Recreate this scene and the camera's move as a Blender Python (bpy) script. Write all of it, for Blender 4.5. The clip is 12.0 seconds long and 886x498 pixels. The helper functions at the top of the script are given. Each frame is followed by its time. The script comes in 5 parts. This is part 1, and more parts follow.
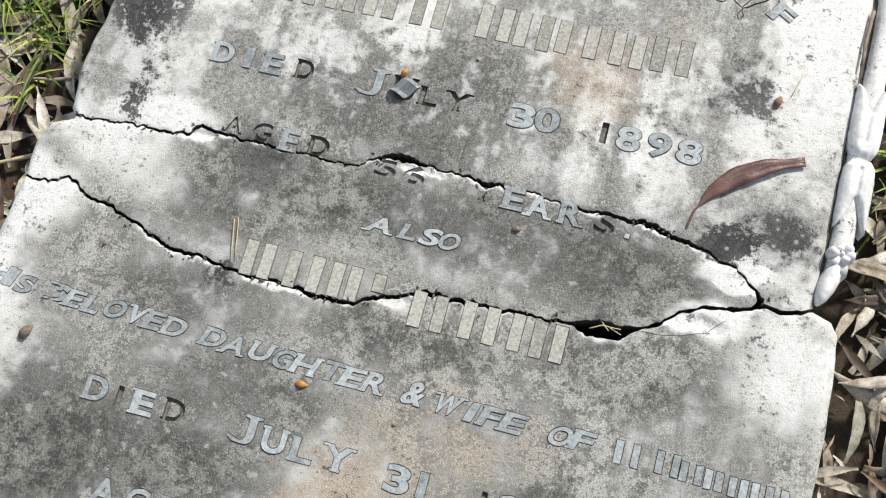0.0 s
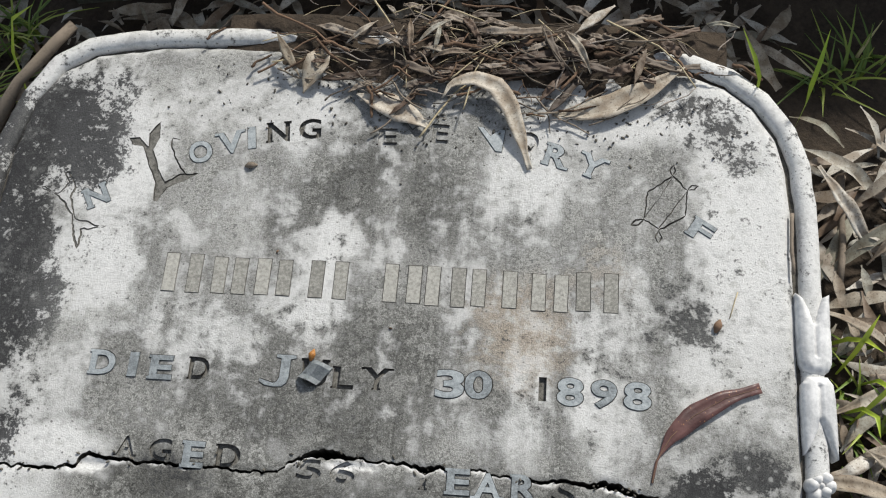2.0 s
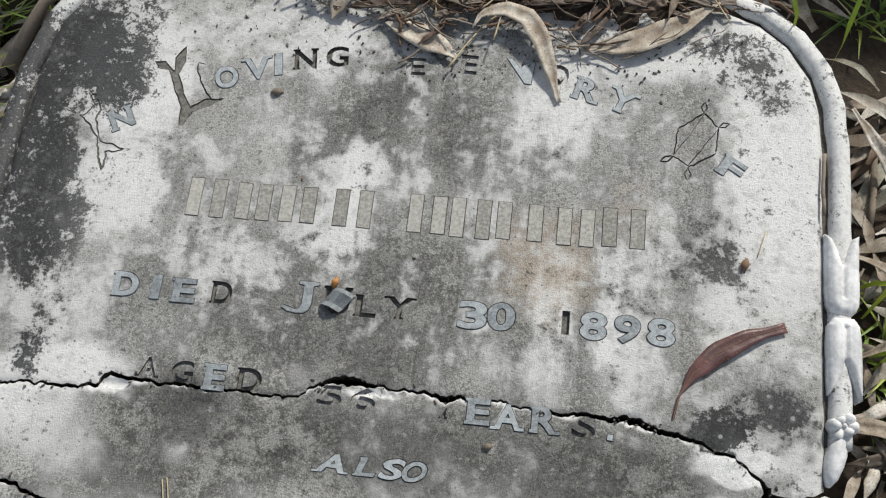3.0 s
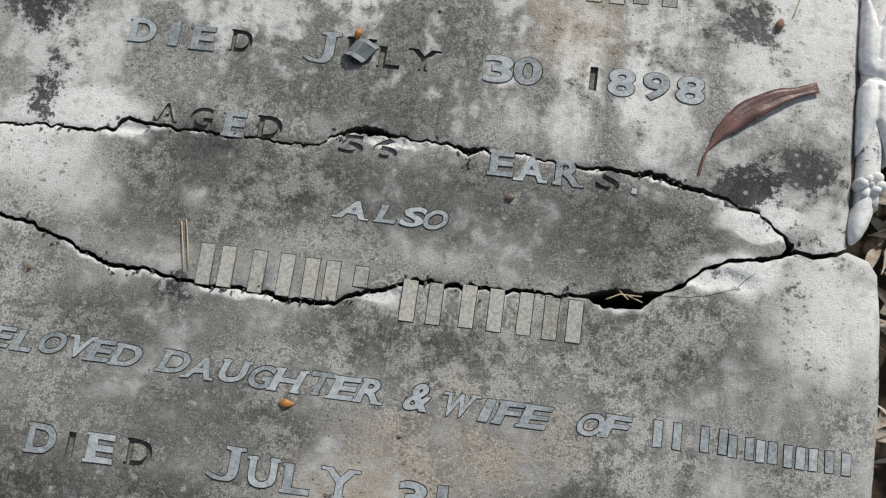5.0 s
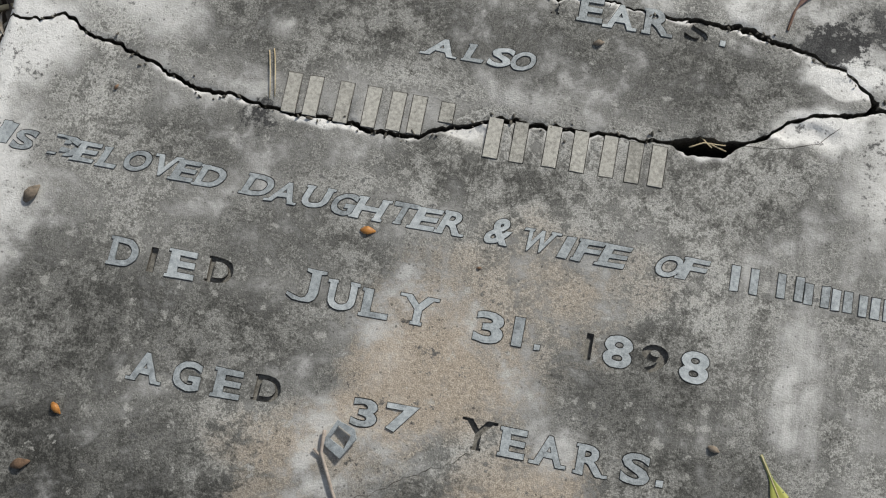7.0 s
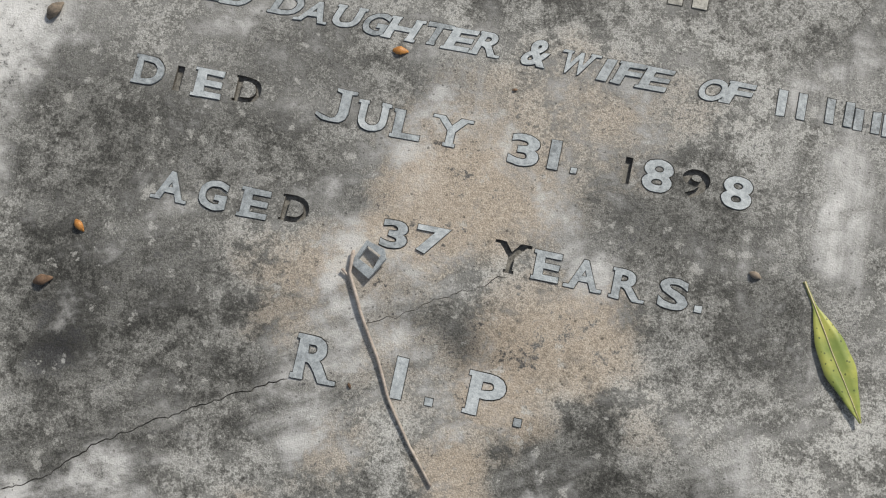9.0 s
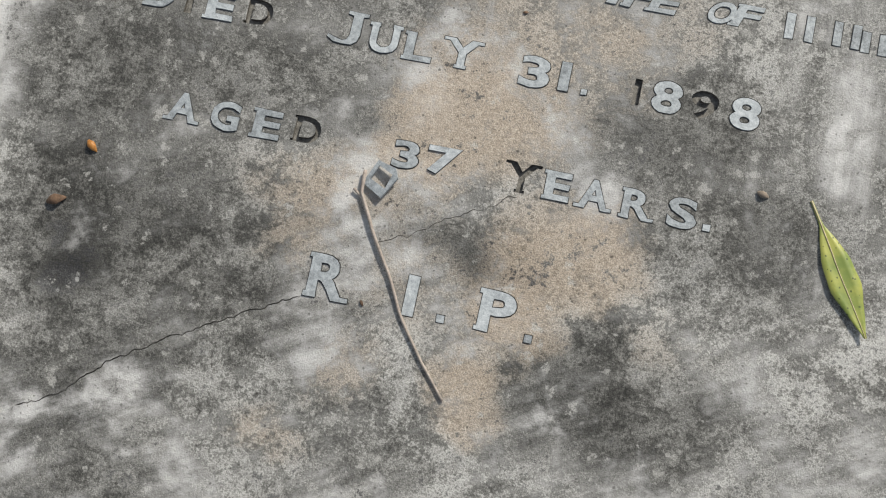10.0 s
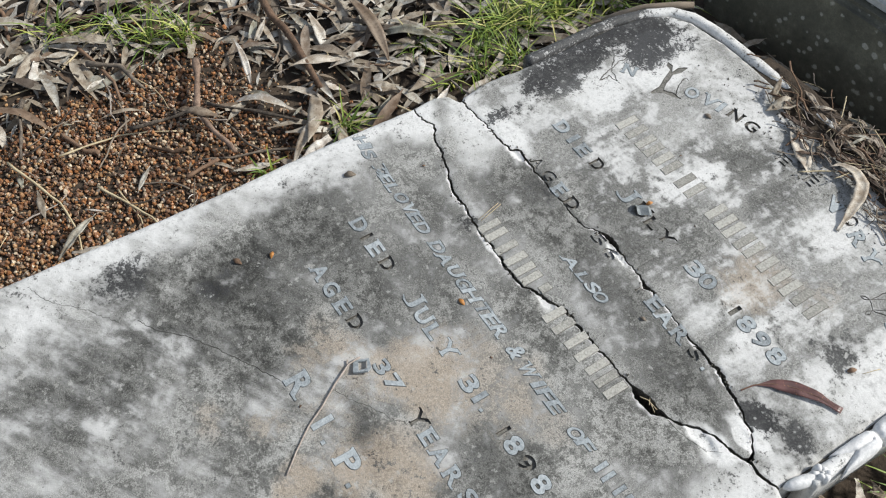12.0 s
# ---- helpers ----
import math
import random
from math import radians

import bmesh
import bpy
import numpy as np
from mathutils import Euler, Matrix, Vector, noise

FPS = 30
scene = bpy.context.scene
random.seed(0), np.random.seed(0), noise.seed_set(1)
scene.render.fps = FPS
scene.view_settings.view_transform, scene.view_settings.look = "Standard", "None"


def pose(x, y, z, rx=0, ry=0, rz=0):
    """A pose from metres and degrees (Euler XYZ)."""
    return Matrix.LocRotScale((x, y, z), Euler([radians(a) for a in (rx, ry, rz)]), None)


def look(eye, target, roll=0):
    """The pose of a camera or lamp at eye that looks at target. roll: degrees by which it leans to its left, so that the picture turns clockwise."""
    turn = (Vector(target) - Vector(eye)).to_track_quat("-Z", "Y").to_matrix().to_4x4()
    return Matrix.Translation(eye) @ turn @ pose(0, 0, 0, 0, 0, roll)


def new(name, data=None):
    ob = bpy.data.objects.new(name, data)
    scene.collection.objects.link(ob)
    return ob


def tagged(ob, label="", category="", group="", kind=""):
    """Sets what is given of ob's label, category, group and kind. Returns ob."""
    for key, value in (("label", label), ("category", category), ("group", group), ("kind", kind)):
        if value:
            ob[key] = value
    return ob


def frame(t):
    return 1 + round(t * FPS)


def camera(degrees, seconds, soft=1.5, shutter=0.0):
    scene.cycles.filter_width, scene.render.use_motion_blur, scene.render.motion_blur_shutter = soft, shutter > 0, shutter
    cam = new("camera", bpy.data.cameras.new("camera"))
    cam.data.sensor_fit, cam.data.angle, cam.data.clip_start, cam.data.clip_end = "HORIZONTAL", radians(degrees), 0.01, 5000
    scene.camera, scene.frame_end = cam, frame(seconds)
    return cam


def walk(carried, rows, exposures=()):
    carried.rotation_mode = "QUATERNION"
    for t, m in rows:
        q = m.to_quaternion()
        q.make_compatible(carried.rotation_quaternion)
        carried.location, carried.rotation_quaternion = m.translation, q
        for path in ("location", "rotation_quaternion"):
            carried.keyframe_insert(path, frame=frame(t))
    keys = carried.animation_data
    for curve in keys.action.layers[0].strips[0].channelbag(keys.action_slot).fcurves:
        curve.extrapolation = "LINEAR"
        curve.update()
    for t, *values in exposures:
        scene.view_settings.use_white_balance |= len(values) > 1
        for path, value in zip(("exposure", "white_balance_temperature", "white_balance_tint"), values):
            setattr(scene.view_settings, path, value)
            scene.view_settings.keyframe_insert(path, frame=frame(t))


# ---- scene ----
cam = camera(48.0, 12.0, soft=1.15)
PATH = [
    (0, 0.1756, -0.1797, 0.9377, 14.79, 6.11, 15.47),
    (0.5, 0.1195, -0.0415, 0.8922, 11.90, 5.88, 6.11),
    (1, 0.1436, -0.0196, 0.8532, 15.20, 5.39, 2.12),
    (1.5, 0.1211, -0.0095, 0.8883, 19.55, 3.45, 2.73),
    (2, 0.1088, -0.0237, 0.8874, 21.25, 2.93, 4.48),
    (2.5, 0.1042, -0.0438, 0.8728, 20.96, 3.18, 5.36),
    (2.7, 0.1012, -0.0410, 0.8730, 20.14, 3.16, 5.78),
    (4.3, 0.0994, -0.1250, 0.8491, 15.52, 3.73, 7.16),
    (4.5, 0.0943, -0.1391, 0.8375, 14.76, 3.29, 7.32),
    (5, 0.0904, -0.1676, 0.8250, 13.10, 2.62, 7.89),
    (5.5, 0.0752, -0.2018, 0.8254, 12.27, 1.56, 8.76),
    (6, 0.0657, -0.2380, 0.8302, 12.17, 2.47, 9.54),
    (6.5, 0.0406, -0.2648, 0.8217, 11.81, 1.54, 10.34),
    (7, 0.0388, -0.2897, 0.8102, 11.53, 1.92, 11.05),
    (9, 0.0479, -0.3976, 0.7647, 9.50, 2.84, 12.22),
    (9.5, 0.0496, -0.4315, 0.7520, 8.82, 2.60, 11.96),
    (10, 0.0431, -0.4493, 0.7652, 8.48, 2.32, 12.27),
    (10.5, 0.1069, -0.4798, 0.8117, 13.79, 3.14, 23.22),
    (11, 0.2136, -0.5184, 0.9248, 20.97, 1.56, 36.16),
    (11.5, 0.3631, -0.5594, 1.0754, 28.95, -0.13, 48.29),
    (12, 0.5370, -0.5250, 1.2170, 34.25, 1.07, 57.79),
]
walk(cam, [(t, pose(x, y, z, rx, ry, rz)) for t, x, y, z, rx, ry, rz in PATH],
     exposures=[(0.0, 0.46, 6550, 8), (0.5, 0.17, 6520, 8), (1.0, 0.03, 6500, 8), (1.5, -0.05, 6480, 8), (2.0, -0.01, 6450, 8), (2.7, -0.02, 6450, 8),
                (4.5, -0.12, 6450, 8), (7.0, -0.10, 6550, 8), (9.5, 0.15, 6650, 9), (11.0, 0.21, 6500, 8), (12.0, 0.27, 6300, 8)])

# ---- light: sun behind the plinth, clear sky ----
SUN_DIR = Vector((0.36, 0.74, 0.61)).normalized()
sun_data = bpy.data.lights.new("sun", "SUN")
sun_data.energy, sun_data.angle, sun_data.color = 4.2, radians(5.0), (1.0, 0.95, 0.87)
sun = new("sun", sun_data)
sun.matrix_world = look(SUN_DIR * 20, (0, 0, 0))
world = bpy.data.worlds.new("sky")
world.use_nodes = True
scene.world = world
sky = world.node_tree.nodes.new("ShaderNodeTexSky")
sky.sky_type, sky.sun_disc = "NISHITA", False
sky.sun_elevation = math.asin(SUN_DIR.z)
sky.sun_rotation = math.atan2(SUN_DIR.x, SUN_DIR.y)
back = world.node_tree.nodes["Background"]
back.inputs["Strength"].default_value = 0.125
haze = world.node_tree.nodes.new("ShaderNodeHueSaturation")
haze.inputs["Saturation"].default_value = 0.5
world.node_tree.links.new(sky.outputs["Color"], haze.inputs["Color"])
world.node_tree.links.new(haze.outputs["Color"], back.inputs["Color"])


# ---- materials ----
class Nodes:
    """Short hand for building a node material."""

    def __init__(self, name):
        self.mat = bpy.data.materials.new(name)
        self.mat.use_nodes = True
        self.tree = self.mat.node_tree
        self.bsdf = self.tree.nodes["Principled BSDF"]
        self.geo = self.tree.nodes.new("ShaderNodeTexCoord").outputs["Object"]

    def put(self, socket, value):
        if isinstance(value, (int, float)):
            socket.default_value = value
        elif isinstance(value, tuple):
            socket.default_value = (*value, 1.0) if len(value) == 3 and socket.type == "RGBA" else value
        else:
            self.tree.links.new(value, socket)

    def scaled(self, v, turn=0.0):
        """The place, turned about z and then scaled."""
        place = self.geo
        for size, angle in (((1, 1, 1), turn), (v, 0.0)):
            n = self.tree.nodes.new("ShaderNodeMapping")
            self.put(n.inputs["Vector"], place)
            n.inputs["Scale"].default_value = size
            n.inputs["Rotation"].default_value = (0, 0, angle)
            place = n.outputs["Vector"]
        return place

    def along(self, axis):
        n = self.tree.nodes.new("ShaderNodeSeparateXYZ")
        self.put(n.inputs[0], self.geo)
        return n.outputs[axis]

    def noise(self, scale, detail=5.0, rough=0.6, vector=None, warp=0.0):
        n = self.tree.nodes.new("ShaderNodeTexNoise")
        self.put(n.inputs["Vector"], vector or self.geo)
        n.inputs["Scale"].default_value, n.inputs["Detail"].default_value = scale, detail
        n.inputs["Roughness"].default_value, n.inputs["Distortion"].default_value = rough, warp
        return n.outputs["Fac"]

    def cells(self, scale, out="Distance", feature="F1", vector=None):
        n = self.tree.nodes.new("ShaderNodeTexVoronoi")
        n.feature = feature
        self.put(n.inputs["Vector"], vector or self.geo)
        n.inputs["Scale"].default_value = scale
        return n.outputs[out]

    def calc(self, op, a, b=0.0, c=0.0):
        n = self.tree.nodes.new("ShaderNodeMath")
        n.operation = op
        for s, v in zip(n.inputs, (a, b, c)):
            self.put(s, v)
        return n.outputs[0]

    def total(self, *terms):
        """Sum of (socket, factor) terms; a bare number is added."""
        out = 0.0
        for term in terms:
            out = self.calc("MULTIPLY_ADD", term[0], term[1], out) if isinstance(term, tuple) else self.calc("ADD", out, term)
        return out

    def step(self, v, low, high, to_low=0.0, to_high=1.0):
        n = self.tree.nodes.new("ShaderNodeMapRange")
        n.interpolation_type = "SMOOTHSTEP"
        for s, x in zip(n.inputs, (v, low, high, to_low, to_high)):
            self.put(s, x)
        return n.outputs[0]

    def mix(self, fac, a, b, mode="MIX"):
        n = self.tree.nodes.new("ShaderNodeMix")
        n.data_type, n.blend_type = "RGBA", mode
        self.put(n.inputs[0], fac)
        self.put(n.inputs[6], a)
        self.put(n.inputs[7], b)
        return n.outputs[2]

    def attribute(self, name):
        n = self.tree.nodes.new("ShaderNodeAttribute")
        n.attribute_name = name
        s = self.tree.nodes.new("ShaderNodeSeparateColor")
        self.tree.links.new(n.outputs["Color"], s.inputs[0])
        return s.outputs

    def chance(self):
        return self.tree.nodes.new("ShaderNodeObjectInfo").outputs["Random"]

    def island(self):
        return self.tree.nodes.new("ShaderNodeNewGeometry").outputs["Random Per Island"]

    def ramp(self, fac, stops):
        n = self.tree.nodes.new("ShaderNodeValToRGB")
        self.put(n.inputs[0], fac)
        while len(n.color_ramp.elements) < len(stops):
            n.color_ramp.elements.new(0.5)
        for e, (at, color) in zip(n.color_ramp.elements, stops):
            e.position, e.color = at, (*color, 1.0)
        return n.outputs["Color"]

    def done(self, color, rough=0.7, metal=0.0, bump=None, height=0.001, strength=1.0, spec=0.5):
        self.put(self.bsdf.inputs["Base Color"], color)
        self.put(self.bsdf.inputs["Roughness"], rough)
        self.put(self.bsdf.inputs["Metallic"], metal)
        self.put(self.bsdf.inputs["Specular IOR Level"], spec)
        if bump is not None:
            n = self.tree.nodes.new("ShaderNodeBump")
            n.inputs["Distance"].default_value, n.inputs["Strength"].default_value = height, strength
            self.put(n.inputs["Height"], bump)
            self.tree.links.new(n.outputs["Normal"], self.bsdf.inputs["Normal"])
        return self.mat


def marble():
    """White marble under a skin of grey grime, black lichen and bare tan patches."""
    n = Nodes("weathered_marble")
    dark, clean, tan = n.attribute("stain")[:3]
    fresh, runs, soot = n.attribute("edge")[:3]
    spread = lambda v, low=0.32, high=0.68: n.step(v, low, high)
    large, mid = spread(n.noise(7, 4, 0.55)), spread(n.noise(26, 8, 0.66, warp=0.5))
    small, fine = spread(n.noise(75, 7, 0.68)), spread(n.noise(240, 5, 0.7))
    grit, grain = spread(n.noise(460, 4, 0.7), 0.38, 0.62), spread(n.noise(900, 3, 0.7), 0.36, 0.64)
    streak = spread(n.noise(1.0, 6, 0.62, n.scaled((34, 3.6, 20))))
    # scrubbing marks slant across the foot of the stone
    scrub = spread(n.noise(1.0, 7, 0.64, n.scaled((16, 52, 20), turn=-0.52)), 0.30, 0.70)
    foot = n.step(n.along("Y"), -0.42, -0.16, 1.0, 0.0)
    scrub = n.calc("MULTIPLY", n.calc("SUBTRACT", scrub, 0.5), foot)
    # the head is blotched more sharply
    head = n.step(n.along("Y"), 0.02, 0.20)
    grime = n.step(n.total((clean, -0.88), (large, 0.50), (mid, 0.48), (small, 0.30), (fine, 0.15), (grit, 0.05), (n.calc("MULTIPLY", n.calc("SUBTRACT", streak, 0.5), runs), 0.42), (scrub, 0.24), (n.calc("MULTIPLY", n.calc("SUBTRACT", small, 0.5), head), 0.30), (n.calc("MULTIPLY", n.calc("SUBTRACT", mid, 0.5), head), 0.20), (fresh, -0.75), (soot, 0.34), 0.03), 0.04, 0.88)
    white = n.ramp(n.total((small, 0.45), (mid, 0.35), (fine, 0.3), -0.05), [(0.0, (0.40, 0.395, 0.385)), (0.45, (0.62, 0.615, 0.60)), (1.0, (0.78, 0.77, 0.75))])
    tone = n.total((mid, 0.44), (small, 0.38), (fine, 0.30), (grit, 0.23), (grain, 0.19), (large, 0.24), (soot, -0.34), (scrub, -0.20), -0.29)
    grey = n.ramp(tone, [(0.0, (0.020, 0.020, 0.018)), (0.3, (0.064, 0.063, 0.058)), (0.6, (0.165, 0.163, 0.152)), (1.0, (0.50, 0.495, 0.47))])
    color = n.mix(grime, white, grey)
    bare = n.step(n.total((tan, 1.0), (mid, 0.45), (small, 0.3), (fine, 0.22), -0.50), 0.12, 1.0, 0.0, 0.75)
    bare = n.calc("MULTIPLY", bare, n.step(tan, 0.0, 0.35, 0.3, 1.0))
    sand = n.ramp(n.total((grain, 0.6), (fine, 0.4)), [(0.0, (0.21, 0.172, 0.13)), (0.5, (0.37, 0.305, 0.235)), (1.0, (0.56, 0.48, 0.39))])
    color = n.mix(bare, color, sand)
    patchy = n.noise(11, 3)
    spots = n.step(n.total((n.cells(58), 1.0), (small, 0.42), (fine, 0.34), (grit, 0.12), (patchy, -0.80)), 0.02, 0.20, 0.55, 0.0)
    color = n.mix(spots, color, n.mix(grain, (0.30, 0.30, 0.28), (0.52, 0.51, 0.48)))
    black = n.step(n.total((dark, 0.9), (mid, 0.55), (small, 0.56), (fine, 0.50), (grit, 0.16), -0.84), 0.26, 0.66, 0.0, 0.95)
    color = n.mix(black, color, n.ramp(n.total((large, 0.30), (mid, 0.45), (small, 0.30), (fine, 0.28), (grain, 0.22), -0.44), [(0.0, (0.006, 0.006, 0.007)), (0.4, (0.026, 0.026, 0.028)), (0.75, (0.090, 0.090, 0.088)), (1.0, (0.26, 0.26, 0.25))]))
    flecks = n.step(n.total((n.cells(95), 1.0), (fine, 0.2), (mid, -0.25)), 0.0, 0.14, 0.75, 0.0)
    color = n.mix(n.calc("MULTIPLY", flecks, black), color, (0.36, 0.36, 0.345))
    specks = n.step(n.total((n.cells(190), 1.0), (small, 0.34), (fine, 0.15)), 0.24, 0.36, 0.62, 0.0)
    color = n.mix(specks, color, (0.035, 0.032, 0.027))
    pores = n.step(n.total((n.cells(430), 1.0), (small, 0.18)), 0.16, 0.30, 0.48, 0.0)
    color = n.mix(n.calc("MULTIPLY", pores, grime), color, (0.030, 0.028, 0.024))
    relief = n.total((grain, 0.30), (grit, 0.40), (fine, 0.4), (small, 0.4))
    return n.done(color, n.step(grime, 0, 1, 0.5, 0.85), bump=relief, height=0.0010, strength=0.42, spec=0.3)


def plain(name, low, high, scale, rough=0.8, metal=0.0, height=0.0006, spec=0.4, vary=0.0, islands=False):
    """Two tones mixed by noise at two sizes; vary shifts the tone from object to object."""
    n = Nodes(name)
    a, b = n.noise(scale, 6, 0.65), n.noise(scale * 7, 4, 0.7)
    terms = [(a, 0.9), (b, 0.6), -0.25]
    if vary:
        terms += [(n.island() if islands else n.chance(), vary), -vary / 2]
    mask = n.step(n.total(*terms), 0.2, 0.8)
    return n.done(n.mix(mask, low, high), rough, metal, n.total((a, 0.6), (b, 0.6)), height, 0.6, spec)


def dead_leaf(name, stops, islands=False):
    """Dry leaf: pick of tones, darker vein mottling and spots."""
    n = Nodes(name)
    pick = n.island() if islands else n.chance()
    base = n.ramp(pick, stops)
    a, b = n.noise(60, 6, 0.65), n.noise(500, 3, 0.6)
    color = n.mix(n.step(a, 0.32, 0.66, 0.0, 0.85), base, (0.42, 0.34, 0.27), "MULTIPLY")
    color = n.mix(n.step(b, 0.55, 0.70, 0.0, 0.7), color, (0.06, 0.042, 0.03))
    return n.done(color, 0.6, bump=n.total((a, 1.0), (b, 0.4)), height=0.0008, strength=0.6, spec=0.35)


def lead():
    """Cast lead gone blue-grey, with dark pitting and dusty pale patches."""
    n = Nodes("grey_lead")
    a, b, c = n.noise(95, 5, 0.65), n.noise(330, 5, 0.7), n.noise(1100, 3)
    tone = n.total((a, 0.55), (b, 0.75), (c, 0.35), (n.chance(), 0.22), -0.39)
    color = n.ramp(tone, [(0.12, (0.055, 0.063, 0.068)), (0.36, (0.175, 0.192, 0.202)), (0.62, (0.345, 0.374, 0.388)), (0.95, (0.57, 0.595, 0.605))])
    return n.done(color, 0.62, 0.1, n.total((a, 0.5), (b, 0.6), (c, 0.3)), 0.0011, 0.7, 0.4)


MARBLE = marble()
LEAD = lead()
PUTTY = plain("mossy_lead", (0.17, 0.165, 0.147), (0.50, 0.485, 0.44), 330, 0.85, 0.0, 0.0014, vary=0.2)
CARVED = plain("carved_white_marble", (0.40, 0.405, 0.41), (0.82, 0.81, 0.80), 26, 0.6, 0.0, 0.0008)
# soil colour that also paints shade into the walls of recesses
DIRT_AND_SHADE = plain("dirt_and_shade", (0.025, 0.022, 0.018), (0.17, 0.155, 0.13), 260, 0.95)
SOCKET = plain("worn_socket", (0.045, 0.042, 0.037), (0.26, 0.25, 0.225), 240, 0.9, 0.0, 0.0012)
SOIL = plain("brown_soil", (0.022, 0.016, 0.011), (0.075, 0.055, 0.038), 22, 0.95, 0.0, 0.006)
CAP = plain("pale_granite_cap", (0.34, 0.34, 0.33), (0.58, 0.57, 0.55), 40, 0.8, 0.0, 0.002)
TWIG = plain("grey_brown_twig", (0.035, 0.027, 0.021), (0.24, 0.195, 0.15), 45, 0.85, 0.0, 0.001, vary=0.5)
PALE_TWIG = plain("pale_dry_twig", (0.17, 0.14, 0.12), (0.43, 0.37, 0.32), 70, 0.8, 0.0, 0.0008)
BARK = plain("brown_bark", (0.05, 0.03, 0.018), (0.20, 0.125, 0.08), 45, 0.9, 0.0, 0.002, vary=0.5)
RED_BARK = plain("reddish_bark", (0.085, 0.055, 0.038), (0.33, 0.23, 0.17), 55, 0.85, 0.0, 0.002)
STRAW = plain("dry_straw", (0.34, 0.27, 0.16), (0.58, 0.49, 0.32), 60, 0.7)
AMBER = plain("amber_husk", (0.20, 0.075, 0.015), (0.55, 0.25, 0.06), 150, 0.45)
GREY_TONES = [(0.0, (0.075, 0.055, 0.042)), (0.14, (0.42, 0.38, 0.31)), (0.28, (0.17, 0.115, 0.075)), (0.42, (0.54, 0.50, 0.43)), (0.56, (0.28, 0.24, 0.18)), (0.70, (0.64, 0.61, 0.55)), (0.84, (0.30, 0.295, 0.235)), (1.0, (0.72, 0.69, 0.64))]
DRY_LEAF = dead_leaf("dry_gum_leaf", GREY_TONES)
PALE_LEAF = dead_leaf("pale_gum_leaf", [(0.0, (0.46, 0.41, 0.33)), (1.0, (0.60, 0.55, 0.47))])
BROWN_FLAKE = dead_leaf("brown_bark_flake", [(0.0, (0.06, 0.042, 0.032)), (0.35, (0.16, 0.11, 0.08)), (0.6, (0.10, 0.08, 0.065)), (0.8, (0.30, 0.25, 0.20)), (1.0, (0.38, 0.34, 0.29))])
LITTER = dead_leaf("leaf_litter", GREY_TONES, islands=True)


def grass_material():
    n = Nodes("green_grass")
    pick, a = n.island(), n.noise(30, 4)
    color = n.ramp(n.total((pick, 0.8), (a, 0.3), -0.05), [(0.0, (0.045, 0.085, 0.016)), (0.35, (0.13, 0.20, 0.030)), (0.65, (0.29, 0.34, 0.055)), (0.85, (0.44, 0.41, 0.15)), (1.0, (0.52, 0.45, 0.26))])
    n.bsdf.inputs["Transmission Weight"].default_value = 0.0
    return n.done(color, 0.5, spec=0.4)


def pebble_material():
    n = Nodes("river_pebbles")
    color = n.ramp(n.island(), [(0.0, (0.035, 0.022, 0.016)), (0.17, (0.17, 0.075, 0.032)), (0.34, (0.36, 0.155, 0.055)), (0.47, (0.065, 0.045, 0.035)), (0.62, (0.44, 0.26, 0.12)), (0.76, (0.19, 0.085, 0.042)), (0.9, (0.56, 0.46, 0.32)), (1.0, (0.15, 0.125, 0.11))])
    a = n.noise(300, 3)
    return n.done(n.mix(n.step(a, 0.4, 0.7, 0, 0.4), color, (0.1, 0.06, 0.04)), 0.42, bump=a, height=0.0004, spec=0.5)


def granite():
    """Dark damp stone with moss and pale lichen flecks."""
    n = Nodes("dark_mossy_granite")
    a, b, c = n.noise(14, 6, 0.65), n.noise(70, 6, 0.7), n.noise(420, 3)
    color = n.ramp(n.total((a, 0.6), (b, 0.5), (c, 0.3), -0.2), [(0.15, (0.026, 0.026, 0.021)), (0.5, (0.090, 0.087, 0.066)), (0.8, (0.20, 0.19, 0.14)), (1.0, (0.30, 0.28, 0.22))])
    flecks = n.step(n.total((n.cells(46), 1.0), (b, 0.6), (a, -0.5)), 0.20, 0.34, 0.8, 0.0)
    return n.done(n.mix(flecks, color, n.mix(c, (0.20, 0.20, 0.17), (0.50, 0.49, 0.44))), 0.8, bump=n.total((b, 0.6), (c, 0.5)), height=0.002, strength=0.6)


GRANITE = granite()
GRASS, PEBBLE = grass_material(), pebble_material()
# lighter copy of the grass, with sunlight mixed into its colour
SUNLIT_GRASS = plain("sunlit_green_grass", (0.26, 0.38, 0.03), (0.46, 0.54, 0.06), 40, 0.45, vary=0.3)


def red_leaf_material():
    n = Nodes("red_brown_leaf")
    a, b = n.noise(40, 6, 0.65), n.noise(420, 3)
    color = n.mix(n.step(a, 0.3, 0.7), (0.060, 0.026, 0.024), (0.150, 0.072, 0.064))
    spots = n.step(n.total((n.cells(260), 1.0), (b, 0.3)), 0.22, 0.34, 0.8, 0.0)
    return n.done(n.mix(spots, color, (0.40, 0.20, 0.10)), 0.42, bump=n.total((a, 1), (b, 0.4)), height=0.0008, strength=0.6)


def green_leaf_material():
    n = Nodes("yellow_green_leaf")
    a, b = n.noise(35, 5), n.noise(420, 3)
    color = n.mix(n.step(a, 0.35, 0.7), (0.155, 0.205, 0.045), (0.36, 0.36, 0.085))
    spots = n.step(n.total((n.cells(210), 1.0), (b, 0.35)), 0.28, 0.38, 0.9, 0.0)
    return n.done(n.mix(spots, color, (0.06, 0.075, 0.018)), 0.4, bump=a, height=0.0008, strength=0.5)


